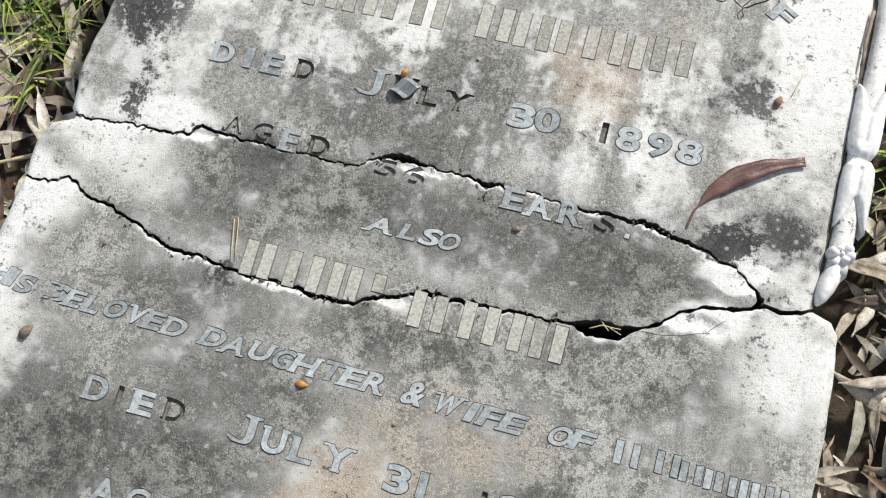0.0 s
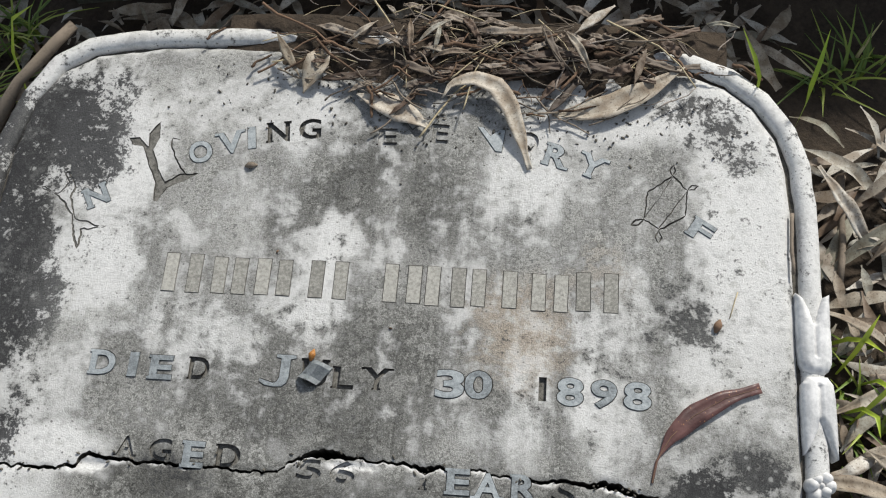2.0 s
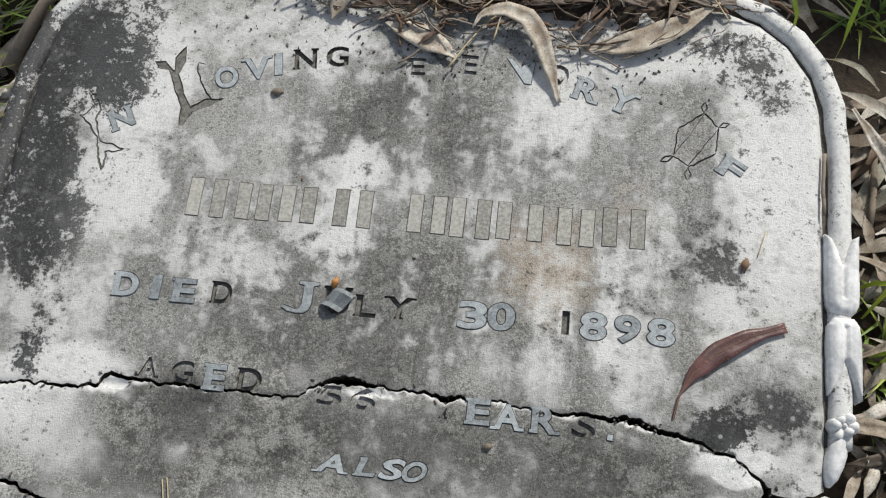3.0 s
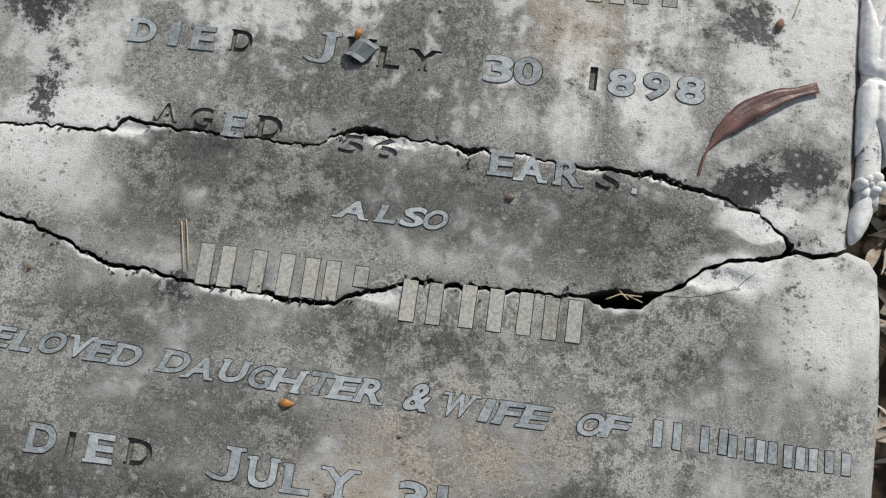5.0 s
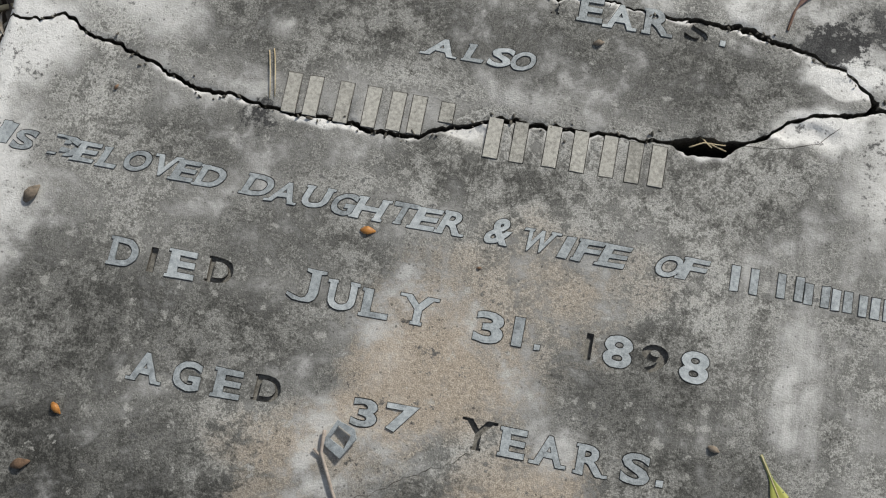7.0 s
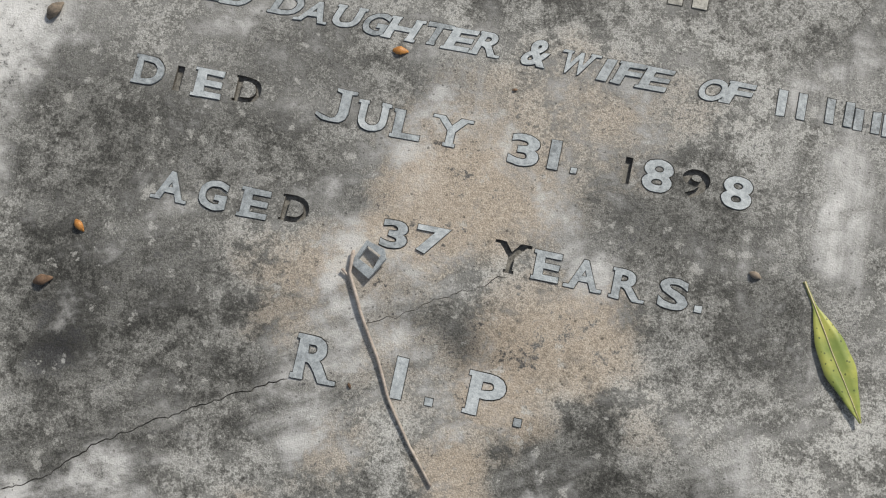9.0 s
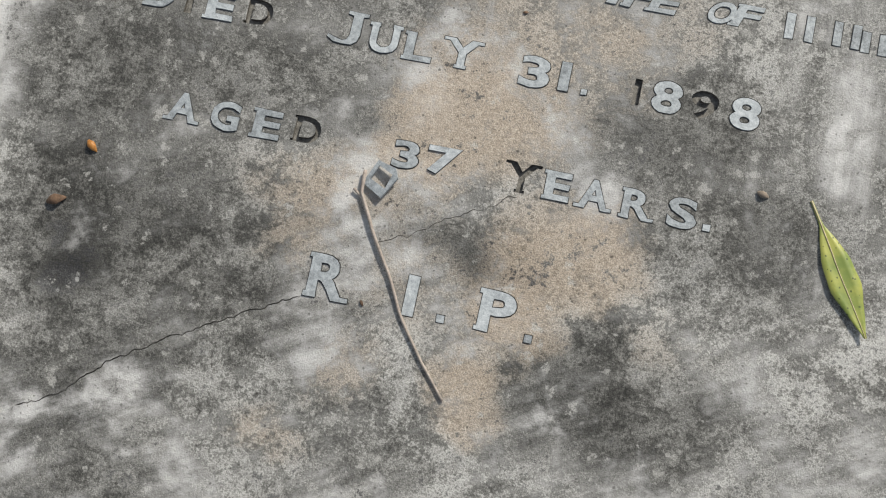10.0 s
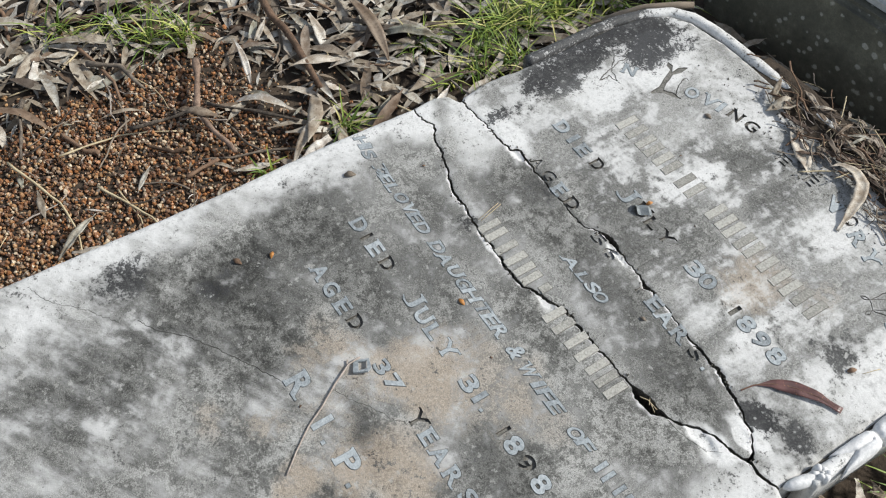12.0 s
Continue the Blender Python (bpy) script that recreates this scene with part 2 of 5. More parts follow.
RED_LEAF, GREEN_LEAF = red_leaf_material(), green_leaf_material()


# ---- mesh helpers ----
def mesh_from(name, verts, faces, mats, slots=None, smooth=False):
    me = bpy.data.meshes.new(name)
    me.from_pydata(verts, [], faces)
    for m in mats if isinstance(mats, (list, tuple)) else [mats]:
        me.materials.append(m)
    if slots is not None:
        me.polygons.foreach_set("material_index", slots)
    if smooth:
        me.polygons.foreach_set("use_smooth", [True] * len(me.polygons))
    me.update()
    return me


def child(name, me, parent, label=""):
    ob = new(name, me)
    ob.parent = parent
    return tagged(ob, label) if label else ob


def part(name, bm, material, parent, label="", smooth=False):
    me = bpy.data.meshes.new(name)
    bm.to_mesh(me)
    bm.free()
    me.materials.append(material)
    if smooth:
        me.polygons.foreach_set("use_smooth", [True] * len(me.polygons))
    return child(name, me, parent, label)


def wobble(p, scale, seed=0.0):
    return noise.noise(Vector((p[0] * scale + seed, p[1] * scale - seed, seed * 1.7)))


def roughened(line, step, amount, seed):
    """A line cut into short steps that stray to the side."""
    out = []
    for a, b in zip(line, line[1:]):
        a, b = Vector(a), Vector(b)
        n = max(1, round((b - a).length / step))
        side = Vector((-(b - a).y, (b - a).x)).normalized() if (b - a).length else Vector((0, 0))
        for k in range(n):
            p = a.lerp(b, k / n)
            s = amount * (wobble(p, 60, seed) + 0.8 * wobble(p, 190, seed + 3) + 0.4 * wobble(p, 520, seed + 8))
            out.append(p + side * s)
    return out + [Vector(line[-1])]


def inside(points, loops):
    """Even-odd test of many points against closed loops."""
    x, y = points[:, 0], points[:, 1]
    hit = np.zeros(len(points), bool)
    for loop in loops:
        q = np.asarray(loop)
        for (x0, y0), (x1, y1) in zip(q, np.roll(q, -1, 0)):
            if y0 != y1:
                hit ^= ((y0 > y) != (y1 > y)) & (x < (x1 - x0) * (y - y0) / (y1 - y0) + x0)
    return hit


def near(points, lines):
    """Distance of many points from broken lines."""
    best = np.full(len(points), 9.0)
    for line in lines:
        q = np.asarray(line)
        for a, b in zip(q, q[1:]):
            d = b - a
            u = np.clip(((points - a) @ d) / max(d @ d, 1e-12), 0, 1)
            best = np.minimum(best, np.hypot(*(points - a - u[:, None] * d).T))
    return best


from mathutils.geometry import delaunay_2d_cdt

# ---- lettering: glyph outlines of the built-in font, with slab serifs ----
SERIFS = {"I": [(0.5, 0), (0.5, 1)], "D": [(0.1, 0), (0.1, 1)], "E": [(0.08, 0), (0.08, 1)], "L": [(0.1, 0), (0.1, 1)],
          "A": [(0.06, 0), (0.94, 0)], "R": [(0.1, 0), (0.94, 0), (0.1, 1)], "Y": [(0.5, 0), (0.08, 1), (0.92, 1)],
          "H": [(0.1, 0), (0.9, 0), (0.1, 1), (0.9, 1)], "F": [(0.1, 0), (0.1, 1)], "P": [(0.1, 0), (0.1, 1)], "T": [(0.5, 0)],
          "B": [(0.06, 0), (0.06, 1)], "U": [(0.1, 1), (0.9, 1)], "V": [(0.06, 1), (0.94, 1)], "W": [(0.04, 1), (0.96, 1)],
          "N": [(0.1, 0), (0.1, 1), (0.9, 1)], "1": [(0.5, 0)]}
GLYPHS = {}
J_SHAPE = [(0.40, 1.0), (0.40, 0.91), (0.53, 0.88), (0.53, 0.30), (0.48, 0.16), (0.37, 0.11), (0.20, 0.17), (0.02, 0.23), (0.0, 0.15), (0.16, 0.04), (0.38, 0.0), (0.60, 0.03), (0.73, 0.14), (0.77, 0.32),
           (0.77, 0.88), (0.90, 0.91), (0.90, 1.0)]


def glyph(char, bold):
    """Loops of a character within the unit square."""
    if char == "J":
        return [J_SHAPE]
    if (char, bold) not in GLYPHS:
        curve = bpy.data.curves.new("glyph", "FONT")
        curve.body, curve.resolution_u, curve.offset, curve.fill_mode = char, 4, bold, "FRONT"
        ob = bpy.data.objects.new("glyph", curve)
        scene.collection.objects.link(ob)
        me = bpy.data.meshes.new_from_object(ob.evaluated_get(bpy.context.evaluated_depsgraph_get()))
        bpy.data.objects.remove(ob)
        bpy.data.curves.remove(curve)
        bm = bmesh.new()
        bm.from_mesh(me)
        bpy.data.meshes.remove(me)
        bmesh.ops.remove_doubles(bm, verts=bm.verts, dist=1e-4)
        follow = {}
        for f in bm.faces:
            flip = f.normal.z < 0
            for lp in f.loops:
                if lp.edge.is_boundary:
                    a, b = lp.vert.index, lp.link_loop_next.vert.index
                    follow[b if flip else a] = a if flip else b
        at = {v.index: (v.co.x, v.co.y) for v in bm.verts}
        bm.free()
        loops = []
        while follow:
            start, b = follow.popitem()
            loop = [start]
            while b != start and b in follow:
                loop.append(b)
                b = follow.pop(b)
            if len(loop) > 2:
                loops.append([at[i] for i in loop])
        GLYPHS[char, bold] = loops
    return GLYPHS[char, bold]


def letter_loops(char, x, y, w, h, grow, slant=0.0, turn=0.0):
    """Loops of a letter with its foot's middle at (x, y): the glyph, then each serif."""
    if char == "#":
        raw, extra = [[(0, 0), (1, 0), (1, 1), (0, 1)]], []
    elif char == ".":
        raw, extra = [[(0, 0), (1, 0), (1, 1), (0, 1)]], []
    else:
        raw = glyph(char, 0.030)
        q = np.concatenate([np.array(l) for l in raw])
        lo, size = q.min(0), np.ptp(q, axis=0)
        raw = [[((px - lo[0]) / size[0], (py - lo[1]) / size[1]) for px, py in l] for l in raw]
        extra = []
        for sx, sy in SERIFS.get(char, ()):
            if w > 0.011:
                half = min(0.17, 0.0036 / w + 0.06)
                y0 = 0.0 if sy == 0 else 0.89
                extra.append([(sx - half, y0), (sx + half, y0), (sx + half, y0 + 0.11), (sx - half, y0 + 0.11)])
    c, s = math.cos(turn), math.sin(turn)
    out = []
    for l in raw + extra:
        placed = []
        for k, (px, py) in enumerate(l):
            u, v = (px - 0.5) * w + slant * (py - 0.5) * h, py * h
            u, v = u + 0.0006 * wobble((x + u, y + v), 160, 3.3), v + 0.0006 * wobble((x + u, y + v), 160, 8.8)
            placed.append((x + c * u - s * v, y + s * u + c * v))
        out.append(placed)
    if grow:
        out = [grown(l, grow) for l in out]
    return out, len(raw)


def grown(loop, d):
    """The loop pushed outwards by d (holes shrink)."""
    q = np.array(loop)
    to = np.roll(q, -1, 0) - q
    nrm = np.stack([to[:, 1], -to[:, 0]], 1) / (np.hypot(*to.T)[:, None] + 1e-12)
    both = nrm + np.roll(nrm, 1, 0)
    both /= np.maximum(np.hypot(*both.T)[:, None], 0.7)
    return [tuple(p) for p in q + both * d]


def in_letter(points, loops, count):
    hit = inside(points, loops[:count])
    for l in loops[count:]:
        hit |= inside(points, [l])
    return hit


def cut(points, chains):
    """Triangles over points with closed or open chains of edges kept."""
    verts, edges = [Vector(p) for p in points], []
    for chain, closed in chains:
        base = len(verts)
        verts += [Vector(p) for p in chain]
        edges += [(base + k, base + k + 1) for k in range(len(chain) - 1)]
        if closed:
            edges.append((base + len(chain) - 1, base))
    v, _, f, *_ = delaunay_2d_cdt(verts, edges, [], 0, 1e-6)
    return np.array([(p.x, p.y) for p in v]), [tuple(t) for t in f if len(t) == 3]


def lead_letter(name, loops, count, top, material, parent, label):
    """A flat cast letter, standing a little proud of the stone."""
    pts, tris = cut([], [(l, True) for l in loops])
    mids = np.array([pts[list(t)].mean(0) for t in tris])
    keep = in_letter(mids, loops, count)
    tris = [t for t, k in zip(tris, keep) if k]
    used = sorted({i for t in tris for i in t})
    at = {i: k for k, i in enumerate(used)}
    n = len(used)
    centre = pts[used].mean(0)
    lean = [random.uniform(-0.012, 0.012) for _ in range(2)]
    z = [top + (pts[i] - centre) @ lean for i in used]
    verts = [(*pts[i], zz) for i, zz in zip(used, z)] + [(*pts[i], -0.0022) for i in used]
    faces, count_edges = [], {}
    for t in tris:
        a, b, c = (at[i] for i in t)
        (x0, y0), (x1, y1), (x2, y2) = pts[t[0]], pts[t[1]], pts[t[2]]
        if (x1 - x0) * (y2 - y0) - (x2 - x0) * (y1 - y0) < 0:
            b, c = c, b
        faces.append((a, b, c))
        for e in ((a, b), (b, c), (c, a)):
            count_edges[e] = 1
    walls = [(b, a, a + n, b + n) for a, b in count_edges if (b, a) not in count_edges]
    return child(name, mesh_from(name, verts, faces + walls, material), parent, label)

# ---- the broken headstone ----
# letter, foot middle x and y, width, height, l: lead, s: empty dark socket, p: pale worn socket, b: bar
DIED_TOP = [
    ('D', -0.272, 0.174, 0.0235, 0.0232, 'l'), ('I', -0.243, 0.174, 0.0085, 0.0231, 'l'), ('E', -0.216, 0.173, 0.0212, 0.0229, 'l'), ('D', -0.18, 0.175, 0.02, 0.0217, 's'), ('J', -0.107, 0.173, 0.0323, 0.0307, 'l'),
    ('U', -0.072, 0.175, 0.0239, 0.0268, 's'), ('L', -0.045, 0.175, 0.0196, 0.0213, 's'), ('Y', -0.014, 0.176, 0.0257, 0.0212, 's'), ('3', 0.053, 0.173, 0.0264, 0.0263, 'l'), ('0', 0.079, 0.174, 0.0253, 0.0262, 'l'),
    ('1', 0.137, 0.176, 0.007, 0.0219, 's'), ('8', 0.162, 0.173, 0.024, 0.0259, 'l'), ('9', 0.192, 0.173, 0.0229, 0.0259, 'l'), ('8', 0.222, 0.173, 0.0247, 0.0258, 'l'),
]
AGED_TOP = [
    ('A', -0.235, 0.101, 0.0176, 0.0184, 'p'), ('G', -0.203, 0.099, 0.0206, 0.0204, 'p'), ('E', -0.172, 0.095, 0.0195, 0.0235, 'l'), ('D', -0.14, 0.097, 0.0224, 0.0213, 's'), ('5', -0.066, 0.092, 0.0231, 0.0178, 'p'),
    ('6', -0.036, 0.091, 0.023, 0.0198, 'p'), ('Y', 0.036, 0.09, 0.0227, 0.0206, 'p'), ('E', 0.067, 0.088, 0.0206, 0.0226, 'l'), ('A', 0.093, 0.086, 0.0245, 0.0225, 'l'), ('R', 0.125, 0.086, 0.0224, 0.0234, 'l'),
    ('S', 0.159, 0.086, 0.0213, 0.0213, 'p'), ('.', 0.182, 0.086, 0.0048, 0.005, 'l'),
]
ALSO = [
    ('A', -0.054, 0.034, 0.0267, 0.0162, 'l'), ('L', -0.024, 0.034, 0.0177, 0.0161, 'l'), ('S', -0.002, 0.033, 0.0196, 0.0181, 'l'), ('O', 0.017, 0.033, 0.0205, 0.018, 'l'),
]
NAME_TOP = [
    ('#', -0.212, 0.259, 0.0361, 0.0387, 'b'), ('#', -0.166, 0.26, 0.0326, 0.0361, 'b'), ('#', -0.123, 0.261, 0.0335, 0.0358, 'b'), ('#', -0.07, 0.261, 0.0353, 0.0367, 'b'), ('#', 0.001, 0.261, 0.035, 0.0375, 'b'),
    ('#', 0.042, 0.26, 0.0368, 0.0385, 'b'), ('#', 0.088, 0.262, 0.0418, 0.036, 'b'), ('#', 0.14, 0.261, 0.0332, 0.0358, 'b'), ('#', 0.184, 0.263, 0.0381, 0.0379, 'b'),
]
NAME_MID = [
    ('#', -0.165, -0.039, 0.0306, 0.0357, 'b'), ('#', -0.116, -0.04, 0.0362, 0.0364, 'b'), ('#', -0.073, -0.039, 0.0301, 0.0342, 'b'), ('#', -0.039, -0.024, 0.0116, 0.0176, 'b'), ('#', 0.015, -0.048, 0.0344, 0.0355, 'b'),
    ('#', 0.054, -0.047, 0.0142, 0.0363, 'b'), ('#', 0.09, -0.047, 0.0368, 0.0361, 'b'), ('#', 0.134, -0.048, 0.0318, 0.0359, 'b'),
]
BELOVED = [
    ('S', -0.393, -0.114, 0.0188, 0.0184, 'l'), ('B', -0.354, -0.113, 0.0226, 0.0183, 'l'), ('E', -0.336, -0.115, 0.0187, 0.0183, 'l'), ('L', -0.315, -0.116, 0.0166, 0.0182, 'l'), ('O', -0.291, -0.115, 0.0225, 0.0192, 'l'),
    ('V', -0.267, -0.115, 0.0195, 0.0191, 'l'), ('E', -0.248, -0.116, 0.0194, 0.019, 'l'), ('D', -0.225, -0.117, 0.0232, 0.019, 'l'), ('D', -0.183, -0.117, 0.0241, 0.0189, 'l'), ('A', -0.16, -0.119, 0.023, 0.0188, 'l'),
    ('U', -0.133, -0.118, 0.022, 0.0187, 'l'), ('G', -0.109, -0.12, 0.02, 0.0196, 'l'), ('H', -0.086, -0.12, 0.0247, 0.0196, 'l'), ('T', -0.059, -0.119, 0.0209, 0.0195, 'l'), ('E', -0.038, -0.12, 0.0208, 0.0194, 'l'),
    ('R', -0.015, -0.12, 0.0207, 0.0203, 'l'), ('&', 0.025, -0.121, 0.0216, 0.0231, 'l'), ('W', 0.057, -0.121, 0.0243, 0.0192, 'l'), ('I', 0.081, -0.122, 0.0084, 0.0191, 'l'), ('F', 0.099, -0.122, 0.0195, 0.0191, 'l'),
    ('E', 0.121, -0.122, 0.0222, 0.019, 'l'), ('O', 0.166, -0.122, 0.0212, 0.0189, 'l'), ('F', 0.186, -0.121, 0.0202, 0.0189, 'l'),
]
NAME_LOW = [
    ('#', 0.228, -0.123, 0.0221, 0.0212, 'b'), ('#', 0.265, -0.122, 0.0211, 0.0202, 'b'), ('#', 0.287, -0.123, 0.0201, 0.0174, 'b'), ('#', 0.307, -0.124, 0.0164, 0.0174, 'b'), ('#', 0.329, -0.125, 0.0164, 0.0173, 'b'),
    ('#', 0.344, -0.125, 0.0063, 0.0173, 'b'), ('#', 0.363, -0.125, 0.0199, 0.0173, 'b'),
]
HIS = [
    ('H', -0.423, -0.11, 0.022, 0.0192, 'l'), ('I', -0.409, -0.111, 0.0085, 0.0192, 'l'),
]
DIED_LOW = [
    ('D', -0.282, -0.197, 0.024, 0.0243, 'l'), ('I', -0.257, -0.197, 0.0067, 0.0213, 's'), ('E', -0.231, -0.198, 0.0228, 0.0241, 'l'), ('D', -0.198, -0.196, 0.0218, 0.0221, 's'), ('J', -0.125, -0.198, 0.0301, 0.0285, 'l'),
    ('U', -0.094, -0.199, 0.0234, 0.0246, 'l'), ('L', -0.065, -0.2, 0.0224, 0.0235, 'l'), ('Y', -0.03, -0.199, 0.0278, 0.0243, 'l'), ('3', 0.03, -0.203, 0.0239, 0.026, 'l'), ('1', 0.054, -0.201, 0.0083, 0.0241, 'l'),
    ('.', 0.071, -0.201, 0.0046, 0.0046, 'l'), ('1', 0.112, -0.201, 0.0064, 0.022, 's'), ('8', 0.136, -0.203, 0.0236, 0.0265, 'l'), ('9', 0.166, -0.202, 0.0226, 0.0237, 's'), ('8', 0.198, -0.204, 0.0234, 0.0263, 'l'),
]
AGED_LOW = [
    ('A', -0.24, -0.287, 0.0243, 0.0241, 'l'), ('G', -0.205, -0.287, 0.0232, 0.0239, 'l'), ('E', -0.17, -0.287, 0.0222, 0.0238, 'l'), ('D', -0.137, -0.284, 0.0221, 0.0219, 's'), ('3', -0.056, -0.288, 0.021, 0.0225, 'l'),
    ('7', -0.026, -0.287, 0.0264, 0.0224, 'l'), ('Y', 0.037, -0.289, 0.0252, 0.0249, 's'), ('E', 0.066, -0.289, 0.0197, 0.023, 'l'), ('A', 0.095, -0.29, 0.0241, 0.0238, 'l'), ('R', 0.129, -0.291, 0.0231, 0.0237, 'l'),
    ('S', 0.164, -0.291, 0.023, 0.0245, 'l'), ('.', 0.184, -0.289, 0.0053, 0.0052, 'l'),
]
RIP = [
    ('R', -0.094, -0.402, 0.0303, 0.0347, 'l'), ('I', -0.028, -0.401, 0.0094, 0.0317, 'l'), ('.', -0.002, -0.401, 0.006, 0.006, 'l'), ('P', 0.04, -0.4, 0.028, 0.0323, 'l'), ('.', 0.067, -0.402, 0.0059, 0.0059, 'l'),
]
SOOT_HEAD = [
    (-0.11, 0.35, 0.022, 0.03, 0.6), (-0.04, 0.39, 0.022, 0.056, 0.6), (-0.17, 0.2, 0.106, 0.033, 0.3), (-0.01, 0.22, 0.063, 0.033, 0.4), (-0.06, 0.14, 0.102, 0.021, 0.5), (-0.065, 0.36, 0.018, 0.04, 0.7),
    (0.03, 0.37, 0.025, 0.04, 0.55), (-0.05, 0.16, 0.12, 0.03, 0.45),
]
SOOT_MIDDLE = [
    (-0.02, 0.06, 0.174, 0.031, 0.55), (0.17, 0.05, 0.086, 0.039, 0.6), (-0.21, 0.05, 0.061, 0.047, 0.5), (-0.22, -0.08, 0.074, 0.024, 0.4), (0.01, -0.06, 0.076, 0.02, 0.4), (0.21, -0.04, 0.07, 0.029, 0.4),
    (-0.14, -0.15, 0.09, 0.03, 0.35),
]
SOOT_FOOT = [
    (-0.23, -0.38, 0.089, 0.058, 0.7), (-0.31, -0.39, 0.049, 0.071, 0.9), (-0.35, -0.24, 0.056, 0.062, 0.6), (0.03, -0.34, 0.052, 0.022, 0.6), (0.14, -0.43, 0.075, 0.045, 0.7), (0.21, -0.29, 0.072, 0.047, 0.5),
    (-0.25, -0.23, 0.073, 0.028, 0.5), (-0.13, -0.24, 0.04, 0.028, 0.4), (-0.16, -0.41, 0.066, 0.017, 0.5), (0.13, -0.23, 0.047, 0.031, 0.6), (-0.04, -0.49, 0.038, 0.029, 0.3), (-0.23, -0.23, 0.113, 0.038, 0.6),
    (-0.31, -0.25, 0.057, 0.057, 0.7), (0.17, -0.21, 0.059, 0.036, 0.5), (-0.31, -0.52, 0.073, 0.085, 0.6), (-0.26, -0.65, 0.085, 0.096, 0.6), (-0.24, -0.41, 0.097, 0.113, 0.5),
]
SOOT = SOOT_HEAD + SOOT_MIDDLE + SOOT_FOOT
RUNS = [
    (0.09, 0.18, 0.152, 0.073, 1.0), (-0.03, 0.33, 0.164, 0.119, 0.9), (-0.2, 0.2, 0.12, 0.10, 0.7), (0.2, 0.3, 0.14, 0.12, 0.9), (0.27, -0.18, 0.081, 0.1, 0.9), (0.23, -0.13, 0.069, 0.073, 0.9),
]
DARK_HEAD = [
    (-0.37, 0.43, 0.062, 0.057, 0.97), (-0.41, 0.39, 0.047, 0.052, 0.97), (-0.39, 0.3, 0.034, 0.058, 0.97), (-0.37, 0.24, 0.029, 0.044, 0.92), (-0.34, 0.39, 0.035, 0.026, 0.92), (-0.33, 0.48, 0.036, 0.021, 0.7),
    (0.3, 0.45, 0.03, 0.025, 0.6), (0.32, 0.42, 0.024, 0.017, 0.6), (0.27, 0.48, 0.022, 0.016, 0.5), (0.32, 0.12, 0.031, 0.018, 0.6), (-0.35, 0.12, 0.016, 0.037, 0.6), (0.26, 0.26, 0.023, 0.033, 0.5),
    (-0.35, 0.12, 0.016, 0.028, 0.6), (-0.42, 0.5, 0.037, 0.028, 0.8),
]
DARK_MIDDLE = [
    (0.28, 0.1, 0.021, 0.018, 0.92), (-0.19, 0.08, 0.034, 0.018, 0.45), (-0.2, -0.05, 0.011, 0.013, 0.5), (-0.2, -0.05, 0.012, 0.012, 0.5),
]
DARK_FOOT = [
    (-0.38, -0.52, 0.029, 0.045, 0.6), (-0.3, -0.42, 0.022, 0.026, 0.6), (0.03, -0.34, 0.039, 0.015, 0.25), (-0.3, -0.4, 0.027, 0.013, 0.4),
]
DARK = DARK_HEAD + DARK_MIDDLE + DARK_FOOT
CLEAN_HEAD = [
    (-0.16, 0.46, 0.087, 0.04, 0.55), (-0.18, 0.34, 0.05, 0.049, 0.35), (0.13, 0.41, 0.055, 0.037, 0.55), (0.07, 0.38, 0.027, 0.036, 0.35), (0.2, 0.23, 0.02, 0.08, 0.4), (-0.21, 0.23, 0.06, 0.028, 0.35),
    (0.01, 0.31, 0.431, 0.246, 0.08), (0.32, 0.37, 0.042, 0.153, 1.0), (0.21, 0.47, 0.083, 0.032, 0.9), (-0.31, 0.27, 0.045, 0.05, 1.0), (-0.3, 0.41, 0.05, 0.072, 1.0), (-0.31, 0.2, 0.033, 0.051, 0.5),
    (-0.07, 0.31, 0.021, 0.035, 0.7), (-0.09, 0.25, 0.032, 0.028, 0.6), (0.31, 0.22, 0.045, 0.047, 0.8), (0.05, 0.15, 0.03, 0.031, 0.35), (0.12, 0.17, 0.02, 0.062, 0.45), (0.19, 0.17, 0.02, 0.051, 0.45),
    (-0.12, 0.34, 0.033, 0.036, 0.4), (-0.22, 0.47, 0.047, 0.04, 0.6),
]
CLEAN_MIDDLE = [
    (-0.19, 0.04, 0.011, 0.011, 0.5), (-0.31, 0.1, 0.052, 0.021, 0.9), (-0.35, 0.05, 0.052, 0.032, 0.8), (-0.3, 0.04, 0.026, 0.026, 0.5), (0.27, 0.02, 0.033, 0.014, 1.0), (0.29, 0.07, 0.033, 0.015, 0.9),
    (0.36, 0.01, 0.027, 0.052, 0.5), (-0.43, -0.02, 0.051, 0.037, 0.9), (0.35, 0.0, 0.037, 0.048, 0.4),
]
